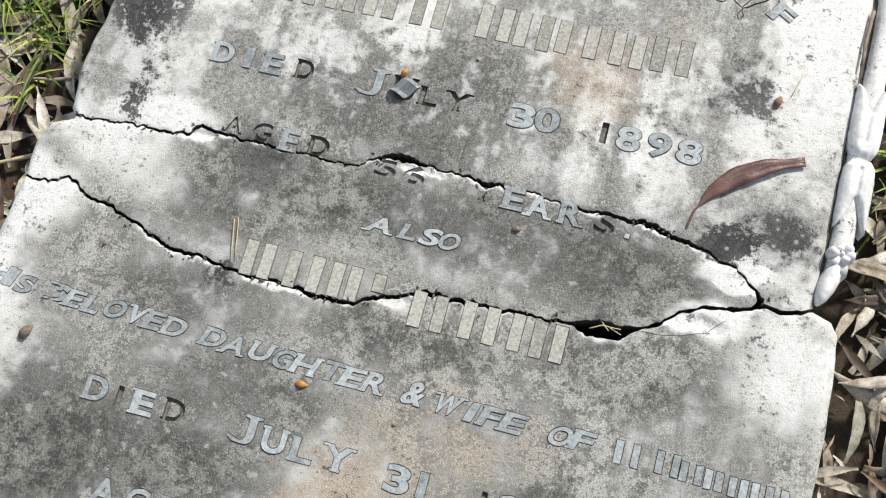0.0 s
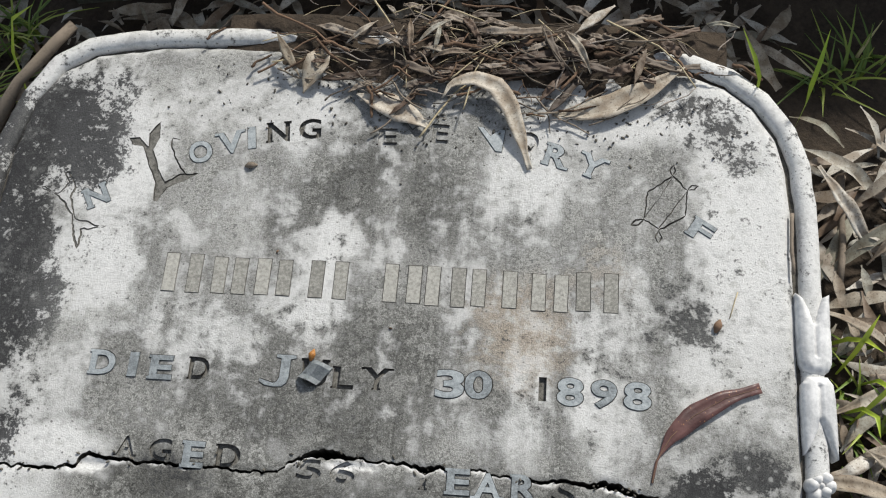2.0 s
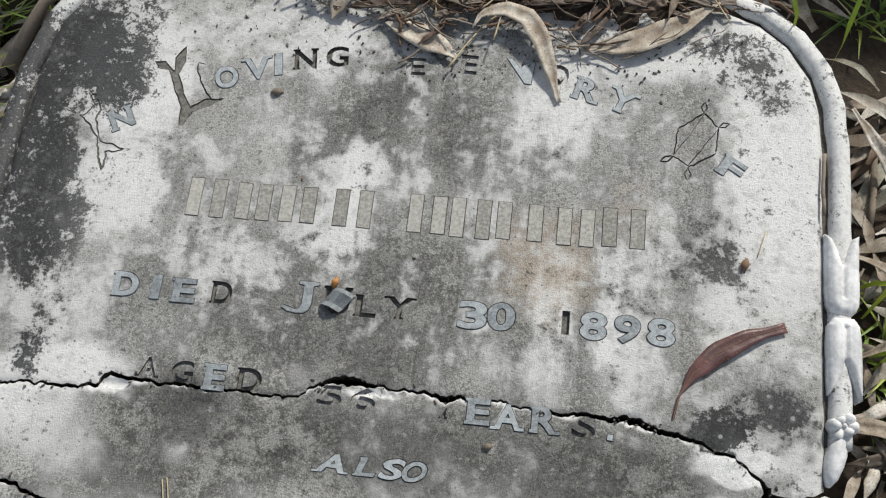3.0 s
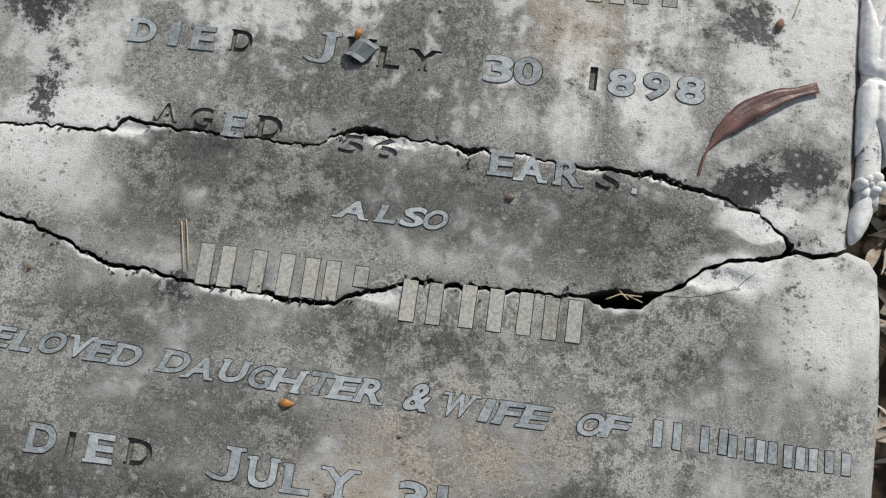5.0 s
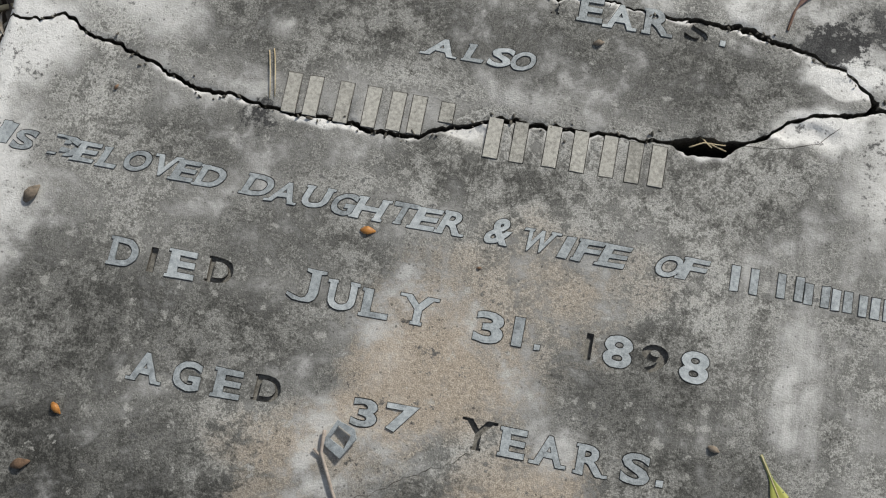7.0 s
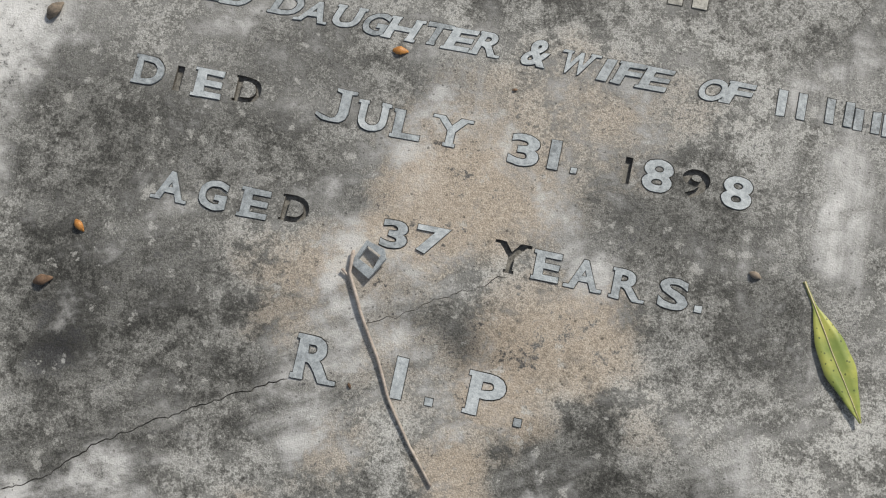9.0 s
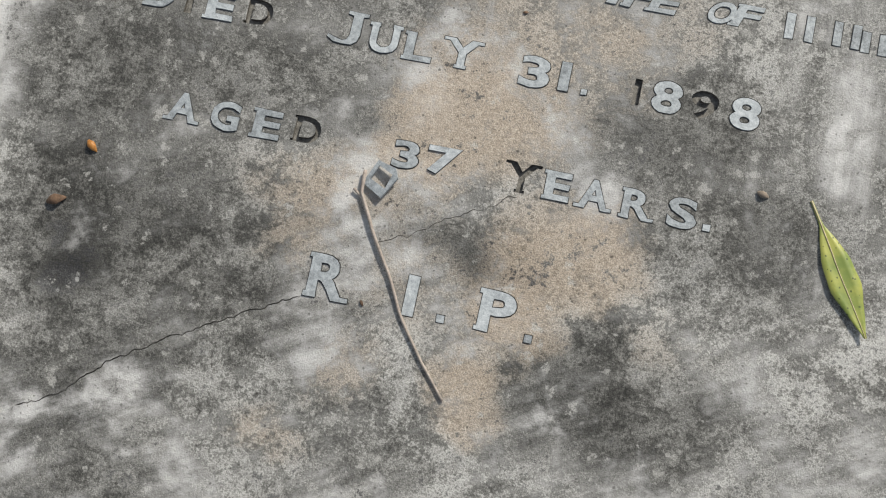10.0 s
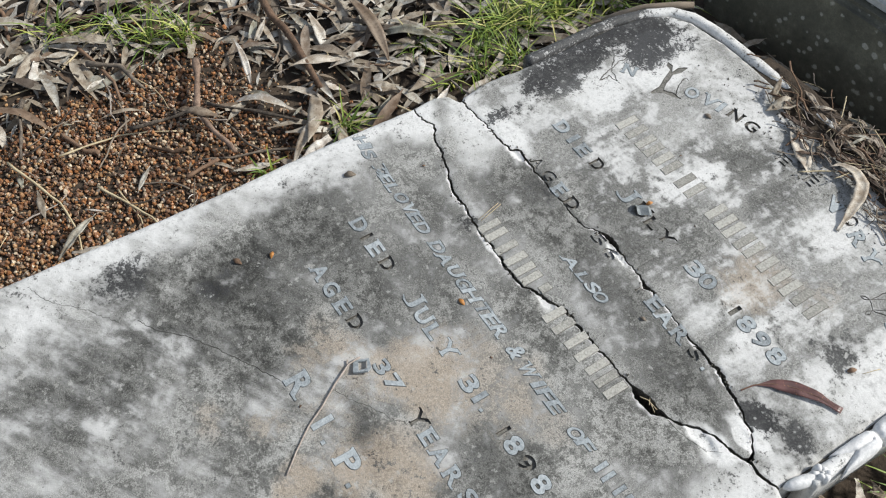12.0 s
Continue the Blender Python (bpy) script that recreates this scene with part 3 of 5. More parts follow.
CLEAN_FOOT = [
    (-0.18, -0.48, 0.024, 0.005, 0.5), (-0.2, -0.51, 0.026, 0.006, 0.4), (-0.23, -0.54, 0.026, 0.007, 0.45), (-0.22, -0.51, 0.039, 0.021, 0.25), (-0.35, -0.64, 0.056, 0.112, 0.5), (-0.41, -0.26, 0.035, 0.156, 0.5),
    (-0.43, -0.49, 0.034, 0.146, 0.6), (-0.44, -0.17, 0.027, 0.141, 0.8), (-0.23, -0.71, 0.038, 0.083, 0.3), (0.28, -0.23, 0.029, 0.088, 0.1), (0.21, -0.39, 0.037, 0.037, 0.25), (-0.19, -0.64, 0.05, 0.022, 0.27),
    (-0.17, -0.74, 0.05, 0.035, 0.27), (-0.27, -0.6, 0.04, 0.02, 0.27), (-0.3, -0.56, 0.03, 0.015, 0.27), (-0.24, -0.66, 0.03, 0.02, 0.27),
]
CLEAN = CLEAN_HEAD + CLEAN_MIDDLE + CLEAN_FOOT
TAN = [
    (0.05, -0.16, 0.085, 0.045, 0.55), (0.0, -0.2, 0.07, 0.05, 0.6), (0.14, -0.13, 0.05, 0.03, 0.35), (-0.1, -0.31, 0.07, 0.03, 0.5), (0.15, -0.37, 0.05, 0.03, 0.35), (-0.02, -0.38, 0.06, 0.04, 0.35),
    (-0.01, -0.24, 0.062, 0.036, 1.0), (-0.05, -0.28, 0.039, 0.027, 0.9), (-0.11, -0.32, 0.053, 0.02, 0.7), (0.08, -0.33, 0.055, 0.039, 0.9), (0.05, -0.38, 0.03, 0.034, 0.9), (0.03, -0.45, 0.029, 0.029, 0.9),
    (0.09, -0.15, 0.04, 0.018, 0.6), (-0.11, -0.51, 0.03, 0.017, 0.5), (-0.07, -0.45, 0.026, 0.025, 0.5), (-0.01, -0.23, 0.046, 0.041, 1.0), (0.1, -0.15, 0.028, 0.019, 0.6), (0.05, -0.11, 0.037, 0.029, 0.4),
    (0.11, 0.24, 0.046, 0.049, 0.7), (0.18, 0.3, 0.031, 0.034, 0.4), (-0.13, -0.35, 0.035, 0.018, 0.5),
]

HEX_I_A = [(-0.372, 0.361), (-0.354, 0.355), (-0.344, 0.367), (-0.354, 0.380), (-0.345, 0.377), (-0.337, 0.364), (-0.340, 0.350), (-0.329, 0.329), (-0.311, 0.324), (-0.297, 0.321), (-0.312, 0.318), (-0.322, 0.317), (-0.321, 0.298), (-0.328, 0.314), (-0.335, 0.332), (-0.345, 0.346), (-0.355, 0.352), (-0.372, 0.361)]
L_STEM = [(-0.293, 0.420), (-0.282, 0.421), (-0.271, 0.411), (-0.273, 0.426), (-0.264, 0.439), (-0.262, 0.422), (-0.266, 0.408), (-0.257, 0.387), (-0.247, 0.372), (-0.233, 0.382), (-0.215, 0.384), (-0.229, 0.375), (-0.245, 0.367), (-0.251, 0.351), (-0.255, 0.352), (-0.256, 0.371), (-0.268, 0.395), (-0.277, 0.411), (-0.288, 0.413), (-0.293, 0.420)]
L_CURL = [(-0.240, 0.420), (-0.247, 0.422), (-0.248, 0.413), (-0.234, 0.388), (-0.225, 0.382)]
HAIRLINE = [(-0.308, -0.534), (-0.277, -0.514), (-0.241, -0.480), (-0.199, -0.452), (-0.156, -0.427), (-0.112, -0.404)]
HAIRLINE_B = [(-0.066, -0.353), (-0.042, -0.339), (-0.019, -0.325), (0.009, -0.309), (0.037, -0.292)]
HAIRLINE_L = [(-0.451, -0.646), (-0.411, -0.631), (-0.372, -0.594), (-0.320, -0.555)]
RED_LEAF_LINE = [(0.235, 0.110), (0.239, 0.130), (0.251, 0.151), (0.271, 0.171), (0.298, 0.188), (0.330, 0.200)]
GREEN_LEAF_LINE = [(0.259, -0.249), (0.268, -0.264), (0.281, -0.287), (0.294, -0.310), (0.305, -0.329), (0.314, -0.346)]
STICK_LINE = [(-0.084, -0.296), (-0.083, -0.314), (-0.069, -0.341), (-0.049, -0.372), (-0.033, -0.400), (-0.009, -0.434), (0.013, -0.459)]
STICK_FORK = [(-0.090, -0.312), (-0.081, -0.318)]
CURL_LINE = [(0.024, 0.475), (0.032, 0.491), (0.055, 0.497), (0.078, 0.489), (0.093, 0.467), (0.106, 0.433), (0.115, 0.405)]
TAN_LINE = [(0.135, 0.466), (0.162, 0.467), (0.189, 0.475), (0.227, 0.494), (0.265, 0.523)]
TAN_LINE_B = [(-0.064, 0.479), (-0.028, 0.466), (-0.004, 0.455), (0.014, 0.445)]
TAN_LINE_C = [(-0.097, 0.534), (-0.108, 0.506), (-0.120, 0.479)]
STRAW_A = [(-0.202, 0.013), (-0.196, -0.007), (-0.192, -0.030)]
STRAW_B = [(0.313, 0.290), (0.305, 0.264)]
STRAW_C = [(0.168, -0.007), (0.179, -0.002), (0.197, -0.002)]
RIM_TWIG = [(0.366, 0.372), (0.364, 0.344), (0.364, 0.310)]
BARK_STICK = [(-0.832, -0.229), (-0.778, -0.250), (-0.728, -0.273), (-0.686, -0.277), (-0.640, -0.271), (-0.591, -0.262)]
BRANCH = [(-0.955, -0.055), (-0.852, -0.057), (-0.736, -0.058), (-0.649, -0.068)]
BRANCH_B = [(-0.776, 0.049), (-0.713, 0.111), (-0.641, 0.186)]
TWIG_A = [(-0.737, -0.395), (-0.723, -0.326), (-0.718, -0.278)]
TWIG_B = [(-0.717, -0.257), (-0.665, -0.198), (-0.602, -0.136)]
TWIG_C = [(-0.908, -0.533), (-0.837, -0.558), (-0.773, -0.576)]
TWIG_D = [(-0.584, -0.356), (-0.591, -0.311), (-0.594, -0.293)]
TWIG_E = [(-0.933, -0.403), (-0.896, -0.351), (-0.811, -0.337)]
RIM_BRANCH = [(-0.485, 0.438), (-0.443, 0.497), (-0.391, 0.565)]
RIGHT_BARK = [(0.446, 0.461), (0.446, 0.409), (0.438, 0.339)]

CRACK_TOP = [(-0.412, 0.081), (-0.345, 0.086), (-0.281, 0.088), (-0.271, 0.097), (-0.241, 0.098), (-0.165, 0.095), (-0.093, 0.096),
             (-0.085, 0.108), (-0.060, 0.113), (-0.009, 0.113), (0.022, 0.110), (0.037, 0.105), (0.047, 0.110), (0.072, 0.110),
             (0.132, 0.104), (0.161, 0.107), (0.214, 0.102), (0.263, 0.090), (0.287, 0.080), (0.307, 0.067), (0.319, 0.057)]
CRACK_LOW = [(-0.441, 0.005), (-0.411, 0.006), (-0.389, 0.015), (-0.367, 0.003), (-0.320, -0.011), (-0.258, -0.031), (-0.187, -0.039),
             (-0.133, -0.039), (-0.102, -0.043), (-0.058, -0.041), (-0.031, -0.026), (0.003, -0.014), (0.062, -0.011), (0.148, -0.008)]
CRACK_HOLE_UP = [(0.148, -0.008), (0.175, 0.002), (0.192, 0.000), (0.212, 0.004), (0.232, 0.015), (0.245, 0.028), (0.264, 0.037), (0.299, 0.044), (0.319, 0.053)]
CRACK_HOLE_DOWN = [(0.148, -0.008), (0.168, -0.014), (0.197, -0.012), (0.213, 0.0025), (0.232, 0.0138), (0.245, 0.0268), (0.264, 0.0358), (0.299, 0.0428), (0.319, 0.0515)]
CRACK_RIGHT = [(0.319, 0.053), (0.335, 0.049), (0.353, 0.054), (0.364, 0.060)]
PANEL_RIGHT = [(0.364, 0.062), (0.3645, 0.20), (0.365, 0.30), (0.3655, 0.376), (0.363, 0.416), (0.355, 0.453), (0.333, 0.487), (0.307, 0.509), (0.274, 0.522), (0.22, 0.530)]
PANEL_LEFT = [(-0.22, 0.533), (-0.275, 0.530), (-0.311, 0.524), (-0.347, 0.517), (-0.379, 0.497), (-0.403, 0.460), (-0.412, 0.40), (-0.416, 0.30), (-0.418, 0.20),
              (-0.424, 0.165), (-0.423, 0.127), (-0.418, 0.09), (-0.412, 0.081)]
RIM_LINE = [(-0.428, 0.225), (-0.426, 0.30), (-0.4235, 0.40), (-0.4085, 0.463), (-0.385, 0.506), (-0.355, 0.527), (-0.316, 0.537), (-0.277, 0.5415), (-0.20, 0.546), (0.0, 0.549), (0.20, 0.545),
            (0.274, 0.535), (0.311, 0.5205), (0.3425, 0.4955), (0.366, 0.460), (0.3765, 0.424), (0.3805, 0.376), (0.3802, 0.291), (0.378, 0.20), (0.377, 0.10)]
THICK = 0.095


def opened(line, gap, seed):
    """A crack line moved aside along y by a gap of uneven width."""
    return [Vector((p[0], p[1] + gap * (0.55 + 1.9 * abs(wobble(p, 13, seed)) + 0.9 * abs(wobble(p, 90, seed + 5)) + 0.5 * abs(wobble(p, 300, seed + 9))))) for p in line]


def hollowed(line, hollows):
    """Lifts a broken edge where a piece has spalled away: (x, half width, depth)."""
    return [Vector((p.x, p.y + sum(d * math.exp(-(((p.x - x) / w) ** 2)) for x, w, d in hollows))) for p in line]


def blobs(points, rows):
    """How much of the listed oval patches lies at each point, 0 to 1."""
    out = np.zeros(len(points))
    for x, y, rx, ry, v in rows:
        d = ((points[:, 0] - x) / (rx * 1.25)) ** 2 + ((points[:, 1] - y) / (ry * 1.25)) ** 2
        out = np.maximum(out, v * np.clip(1.15 - 0.75 * d, 0, 1))
    return out


def strayed(points):
    """Points moved about a little, so that patches get ragged outlines."""
    move = [(0.016 * wobble(p, 13, 41) + 0.012 * wobble(p, 48, 43), 0.016 * wobble(p, 13, 45) + 0.012 * wobble(p, 48, 47)) for p in points]
    return points + np.array(move)


def groove(line, width, seed, taper=True, wander=0.0):
    """A thin closed loop round a scratched or cracked line."""
    line = roughened(line, 0.003, wander or width * 0.8, seed)
    left, right = [], []
    for k, p in enumerate(line):
        a, b = line[max(k - 1, 0)], line[min(k + 1, len(line) - 1)]
        side = Vector((-(b - a).y, (b - a).x)).normalized()
        w = width / 2 * (0.75 + 0.5 * wobble(p, 60, seed)) * (0.3 if taper and k in (0, len(line) - 1) else 1.0)
        left.append(tuple(p + side * w))
        right.append(tuple(p - side * w))
    return left + right[::-1]


def fragment(name, label, outer, crack_sides, letters, lift=0.0, pitch=(0.0, 0.0), chips=(), grooves=(), panels=()):
    """One piece of the slab: an outline, the sockets of its letters, and the lead letters as parts.
    outer: list of (line, kind); kind "edge" is a worn outside edge, "crack" a fresh break."""
    thing = tagged(new(name), label, "gravestone", "pieces of the broken headstone")
    loop = []
    for line, _ in outer:
        loop += [Vector(p) for p in line[:-1]]
    loop_np = np.array([tuple(p) for p in loop])
    lo, hi = loop_np.min(0), loop_np.max(0)
    grid_x, grid_y = np.arange(lo[0], hi[0], 0.008), np.arange(lo[1], hi[1], 0.008)
    gx, gy = np.meshgrid(grid_x, grid_y)
    pts = np.stack([gx.ravel(), gy.ravel()], 1) + np.random.uniform(-0.002, 0.002, (gx.size, 2))
    for line, _ in outer:
        q = np.array([tuple(p) for p in line])
        d = np.roll(q, -1, 0)[:-1] - q[:-1]
        side = np.stack([-d[:, 1], d[:, 0]], 1) / (np.hypot(*d.T)[:, None] + 1e-9)
        for off in (0.0022, 0.005, 0.0085):
            pts = np.concatenate([pts, q[:-1] + side * off * np.random.uniform(0.8, 1.2, (len(d), 1))])
    pts = pts[inside(pts, [loop_np])]
    pts = pts[near(pts, [np.concatenate([loop_np, loop_np[:1]])]) > 0.0012]
    chains, sockets = [(loop, True)], []
    for char, x, y, w, h, kind, slant, turn in letters:
        wide, count = letter_loops(char, x, y, w, h, {"l": 0.0008, "b": 0.0009, "c": 0.0009}.get(kind, -0.0002), slant, turn)
        sockets.append((wide, count, kind))
        chains += [(l, True) for l in wide]
    for loop_g in (*panels, *grooves):
        sockets.append(([loop_g], 1, "f" if loop_g in panels else "g"))
        chains.append((loop_g, True))
    at, tris = cut(pts, chains)
    mids = np.array([at[list(t)].mean(0) for t in tris])
    keep = inside(mids, [loop_np])
    tris = [t for t, k in zip(tris, keep) if k]
    mids = mids[keep]
    depth = np.zeros(len(tris))
    slot = np.zeros(len(tris), int)
    for loops, count, kind in sockets:
        q = np.concatenate([np.array(l) for l in loops])
        box = np.flatnonzero(np.all((mids > q.min(0)) & (mids < q.max(0)), 1))
        hit = box[in_letter(mids[box], loops, count)]
        depth[hit] = {"s": 0.0038, "p": 0.0028, "g": 0.0020, "f": 0.0011}.get(kind, 0.0022)
        slot[hit] = {"p": 0, "s": 2, "f": 2}.get(kind, 1)
    crack_lines = [np.array([tuple(p) for p in line]) for line, kind in outer if kind != "edge"]
    edge_lines = [np.array([tuple(p) for p in line]) for line, kind in outer if kind == "edge"]
    far_crack = near(at, crack_lines) if crack_lines else np.full(len(at), 9.0)
    far_edge = near(at, edge_lines) if edge_lines else np.full(len(at), 9.0)
    jag = np.array([wobble(p, 40, 2.0) + 0.6 * wobble(p, 130, 4.0) for p in at])
    z = -0.006 * np.clip(1 - far_edge / 0.008, 0, 1) ** 2
    z -= (0.0006 + 0.0011 * np.clip(jag, -0.5, 1)) * np.clip(1 - far_crack / 0.0035, 0, 1) ** 1.5
    z += 0.0007 * np.array([wobble(p, 11, 7.0) for p in at])
    for cx, cy, rx, ry, deep in chips:
        d = ((at[:, 0] - cx) / rx) ** 2 + ((at[:, 1] - cy) / ry) ** 2 + 0.5 * jag
        z -= deep * np.clip(1.6 - 1.6 * d, 0, 1)
    level = z + lift + at[:, 0] * pitch[0] + at[:, 1] * pitch[1]
    verts, index, faces, slots = [], {}, [], []

    def vert(i, down):
        key = (i, round(down * 1e5))
        if key not in index:
            index[key] = len(verts)
            verts.append((at[i][0], at[i][1], level[i] - down))
        return index[key]

    sides = {}
    for t, d, s in zip(tris, depth, slot):
        a, b, c = t
        (x0, y0), (x1, y1), (x2, y2) = at[a], at[b], at[c]
        if (x1 - x0) * (y2 - y0) - (x2 - x0) * (y1 - y0) < 0:
            b, c = c, b
        faces.append((vert(a, d), vert(b, d), vert(c, d)))
        slots.append(int(s))
        for e in ((a, b), (b, c), (c, a)):
            sides[e] = (d, s)
    top_count = len(faces)
    # crack and socket walls: dirt, with the recess's shade painted into the colour
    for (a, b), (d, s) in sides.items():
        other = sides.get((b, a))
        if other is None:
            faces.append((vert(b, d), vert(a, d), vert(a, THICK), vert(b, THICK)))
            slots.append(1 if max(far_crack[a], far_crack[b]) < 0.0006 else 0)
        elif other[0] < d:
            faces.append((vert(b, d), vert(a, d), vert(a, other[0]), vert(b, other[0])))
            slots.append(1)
    me = mesh_from("stone", verts, faces, [MARBLE, DIRT_AND_SHADE, SOCKET], slots)
    smooth = [k < top_count for k in range(len(faces))]
    me.polygons.foreach_set("use_smooth", smooth)
    steep = {frozenset(p) for f in faces[top_count:] for p in zip(f, f[1:] + f[:1])}
    sharp = me.attributes.new("sharp_edge", "BOOLEAN", "EDGE")
    sharp.data.foreach_set("value", [frozenset(e.vertices) in steep for e in me.edges])
    flat = np.array([v[:2] for v in verts])
    spread_at = strayed(flat)
    stain = np.stack([blobs(spread_at, DARK), blobs(spread_at, CLEAN), blobs(spread_at, TAN), np.ones(len(flat))], 1)
    chipped = [np.array([tuple(p) for p in line]) for line, kind in outer if kind == "chip"]
    ragged = np.array([wobble(p, 25, 51) + 0.8 * wobble(p, 110, 52) for p in flat])
    fresh = np.clip(0.75 + 1.7 * ragged - near(flat, chipped) / 0.0034, 0, 1) * crack_sides if chipped else np.zeros(len(flat))
    if edge_lines:
        fresh = np.maximum(fresh, 0.42 * np.clip(1.2 + 0.8 * ragged - near(flat, edge_lines) / 0.020, 0, 1))
    for cx, cy, rx, ry, deep in chips:
        d = ((flat[:, 0] - cx) / rx) ** 2 + ((flat[:, 1] - cy) / ry) ** 2
        fresh = np.maximum(fresh, np.clip(1.5 - 1.1 * d, 0, 1))
    edge = np.stack([fresh, blobs(flat, RUNS), blobs(spread_at, SOOT), np.ones(len(flat))], 1)
    for key, data in (("stain", stain), ("edge", edge)):
        me.attributes.new(key, "FLOAT_COLOR", "POINT").data.foreach_set("color", data.ravel())
    child("stone", me, thing)
    for char, x, y, w, h, kind, slant, turn in letters:
        if kind in "lbc":
            loops, count = letter_loops(char, x, y, w, h, -0.00005, slant, turn)
            here = lift + x * pitch[0] + y * pitch[1]
            if kind == "b":
                lead_letter("bar", loops, count, here + 0.0007, PUTTY, thing, "plain moss-grey bar let into the stone")
            elif kind == "c":
                lead_letter("bar", loops, count, here + random.uniform(0.0005, 0.0010), LEAD, thing, "plain blue-grey lead bar in the stone")
            else:
                lead_letter("letter", loops, count, here + random.uniform(0.0007, 0.0013), LEAD, thing, "blue-grey lead letter")
    return thing


def barred(rows, stroke, kind):
    """Each name's letter as plain upright bars: two for a broad one, one for a narrow one."""
    out = []
    for _, x, y, w, h, _ in rows:
        spots = (x,) if w < 2.2 * stroke else (x - (w - stroke) / 2, x + (w - stroke) / 2)
        out += [("#", at, y, min(w, stroke), h, kind, 0.0, 0.0) for at in spots]
    return out


def lettered(rows, slant=0.0, turn=0.0):
    return [(*row, slant, turn) for row in rows]


# the arched line over the first name: letter, x, y, width, height, kind, turn in degrees
ARCH = [('N', -0.308, 0.344, 0.0229, 0.0226, 'l', 28), ('O', -0.213, 0.396, 0.023, 0.0245, 'l', 16), ('V', -0.184, 0.408, 0.0253, 0.0246, 'l', 13), ('I', -0.164, 0.414, 0.008, 0.0246, 'l', 10),
        ('N', -0.138, 0.423, 0.0229, 0.0234, 's', 8), ('G', -0.107, 0.428, 0.0229, 0.0233, 's', 5), ('E', -0.028, 0.425, 0.0192, 0.0192, 'p', 2), ('M', -0.004, 0.431, 0.0248, 0.0218, 'p', 0),
        ('E', 0.024, 0.43, 0.0168, 0.0217, 'p', -2), ('M', 0.073, 0.425, 0.0278, 0.0241, 'l', -6), ('O', 0.111, 0.425, 0.0199, 0.0227, 'p', -10), ('R', 0.138, 0.41, 0.023, 0.0249, 'l', -15),
        ('Y', 0.171, 0.401, 0.025, 0.0246, 'l', -22), ('F', 0.275, 0.341, 0.022, 0.021, 'l', -33)]
arch = [(c, x, y, w, h, k, 0.0, radians(a)) for c, x, y, w, h, k, a in ARCH]

HEXAGON = [(0.2539, 0.4063), (0.2683, 0.3921), (0.2662, 0.3652), (0.2405, 0.3482), (0.2261, 0.3595), (0.2299, 0.3878)]
TENDRILS = []
for x, y, dx, dy in ((0.2539, 0.4063, 0.0010, 0.0117), (0.2683, 0.3921, 0.0107, 0.0049), (0.2261, 0.3595, -0.0121, -0.0073), (0.2405, 0.3482, 0.0001, -0.0133)):
    m = Vector((-dy, dx)) * 0.22
    TENDRILS += [[(x, y), (x + dx * 0.5 + m.x, y + dy * 0.5 + m.y), (x + dx, y + dy)], [(x, y), (x + dx * 0.5 - m.x, y + dy * 0.5 - m.y), (x + dx, y + dy)]]

top_line = roughened(CRACK_TOP, 0.0026, 0.0030, 1.0)
low_line = roughened(CRACK_LOW, 0.0026, 0.0030, 2.0)
hole_up, hole_down = roughened(CRACK_HOLE_UP, 0.0026, 0.0020, 3.0), roughened(CRACK_HOLE_DOWN, 0.0026, 0.0020, 4.0)
right_line = roughened(CRACK_RIGHT, 0.004, 0.001, 5.0)
panel_right, panel_left = roughened(PANEL_RIGHT, 0.008, 0.0006, 6.0), roughened(PANEL_LEFT, 0.008, 0.0016, 7.0)

top_piece = fragment(
    "headstone_top_piece", "upper piece of a cracked white marble headstone, stained with black lichen",
    [(hollowed(opened(top_line, 0.0012, 11), [(-0.052, 0.018, 0.0055), (0.038, 0.007, 0.003), (-0.272, 0.010, 0.002), (0.20, 0.02, 0.0015)]), "crack"), ([(0.319, 0.060), *opened(right_line, 0.0015, 12)], "crack"), (panel_right, "edge"),
     (roughened([(0.22, 0.530), (0.0, 0.535), (-0.22, 0.533)], 0.008, 0.0006, 8.0), "edge"), (panel_left, "edge")],
    0.35, arch + barred(NAME_TOP, 0.0125, "b") + lettered(DIED_TOP) + lettered([r for r in AGED_TOP if r[1] < -0.08]),
    panels=[L_STEM[:-1], groove(HEX_I_A, 0.0026, 61)],
    grooves=[groove(L_STEM, 0.0012, 62), groove(L_CURL, 0.0020, 63)]
    + [groove([a, b], 0.0021, 64) for a, b in zip(HEXAGON, HEXAGON[1:] + HEXAGON[:1])]
    + [groove([(0.2271, 0.3608), (0.2544, 0.4051)], 0.0013, 65), groove([(0.2410, 0.3494), (0.2673, 0.3903)], 0.0013, 66)]
    + [groove(l, 0.0017, 67) for l in TENDRILS])
tip_low = [p for p in opened(hole_up, 0.0009, 14) if p.x < 0.311]
tip_top = [p for p in reversed(opened(top_line, -0.0011, 15)) if p.x < 0.310]
mid_piece = fragment(
    "headstone_middle_piece", "crescent-shaped middle piece of a cracked marble headstone with grey grime",
    [([*opened(low_line, 0.0016, 13)], "crack"), (tip_low, "crack"),
     ([tip_low[-1], Vector((0.3125, 0.0545)), Vector((0.3120, 0.0575)), tip_top[0]], "crack"), (tip_top, "chip"),
     (roughened([(-0.412, 0.079), (-0.433, 0.070), (-0.443, 0.046), (-0.441, 0.006)], 0.006, 0.0012, 9.0), "edge")],
    1.0, lettered([r for r in AGED_TOP if r[1] > -0.08]) + lettered(ALSO, 0.35) + barred(NAME_MID[:4], 0.0120, "b"),
    chips=[(-0.27, 0.092, 0.022, 0.006, 0.003), (-0.03, 0.106, 0.028, 0.0035, 0.002), (0.29, 0.068, 0.018, 0.010, 0.0015)])
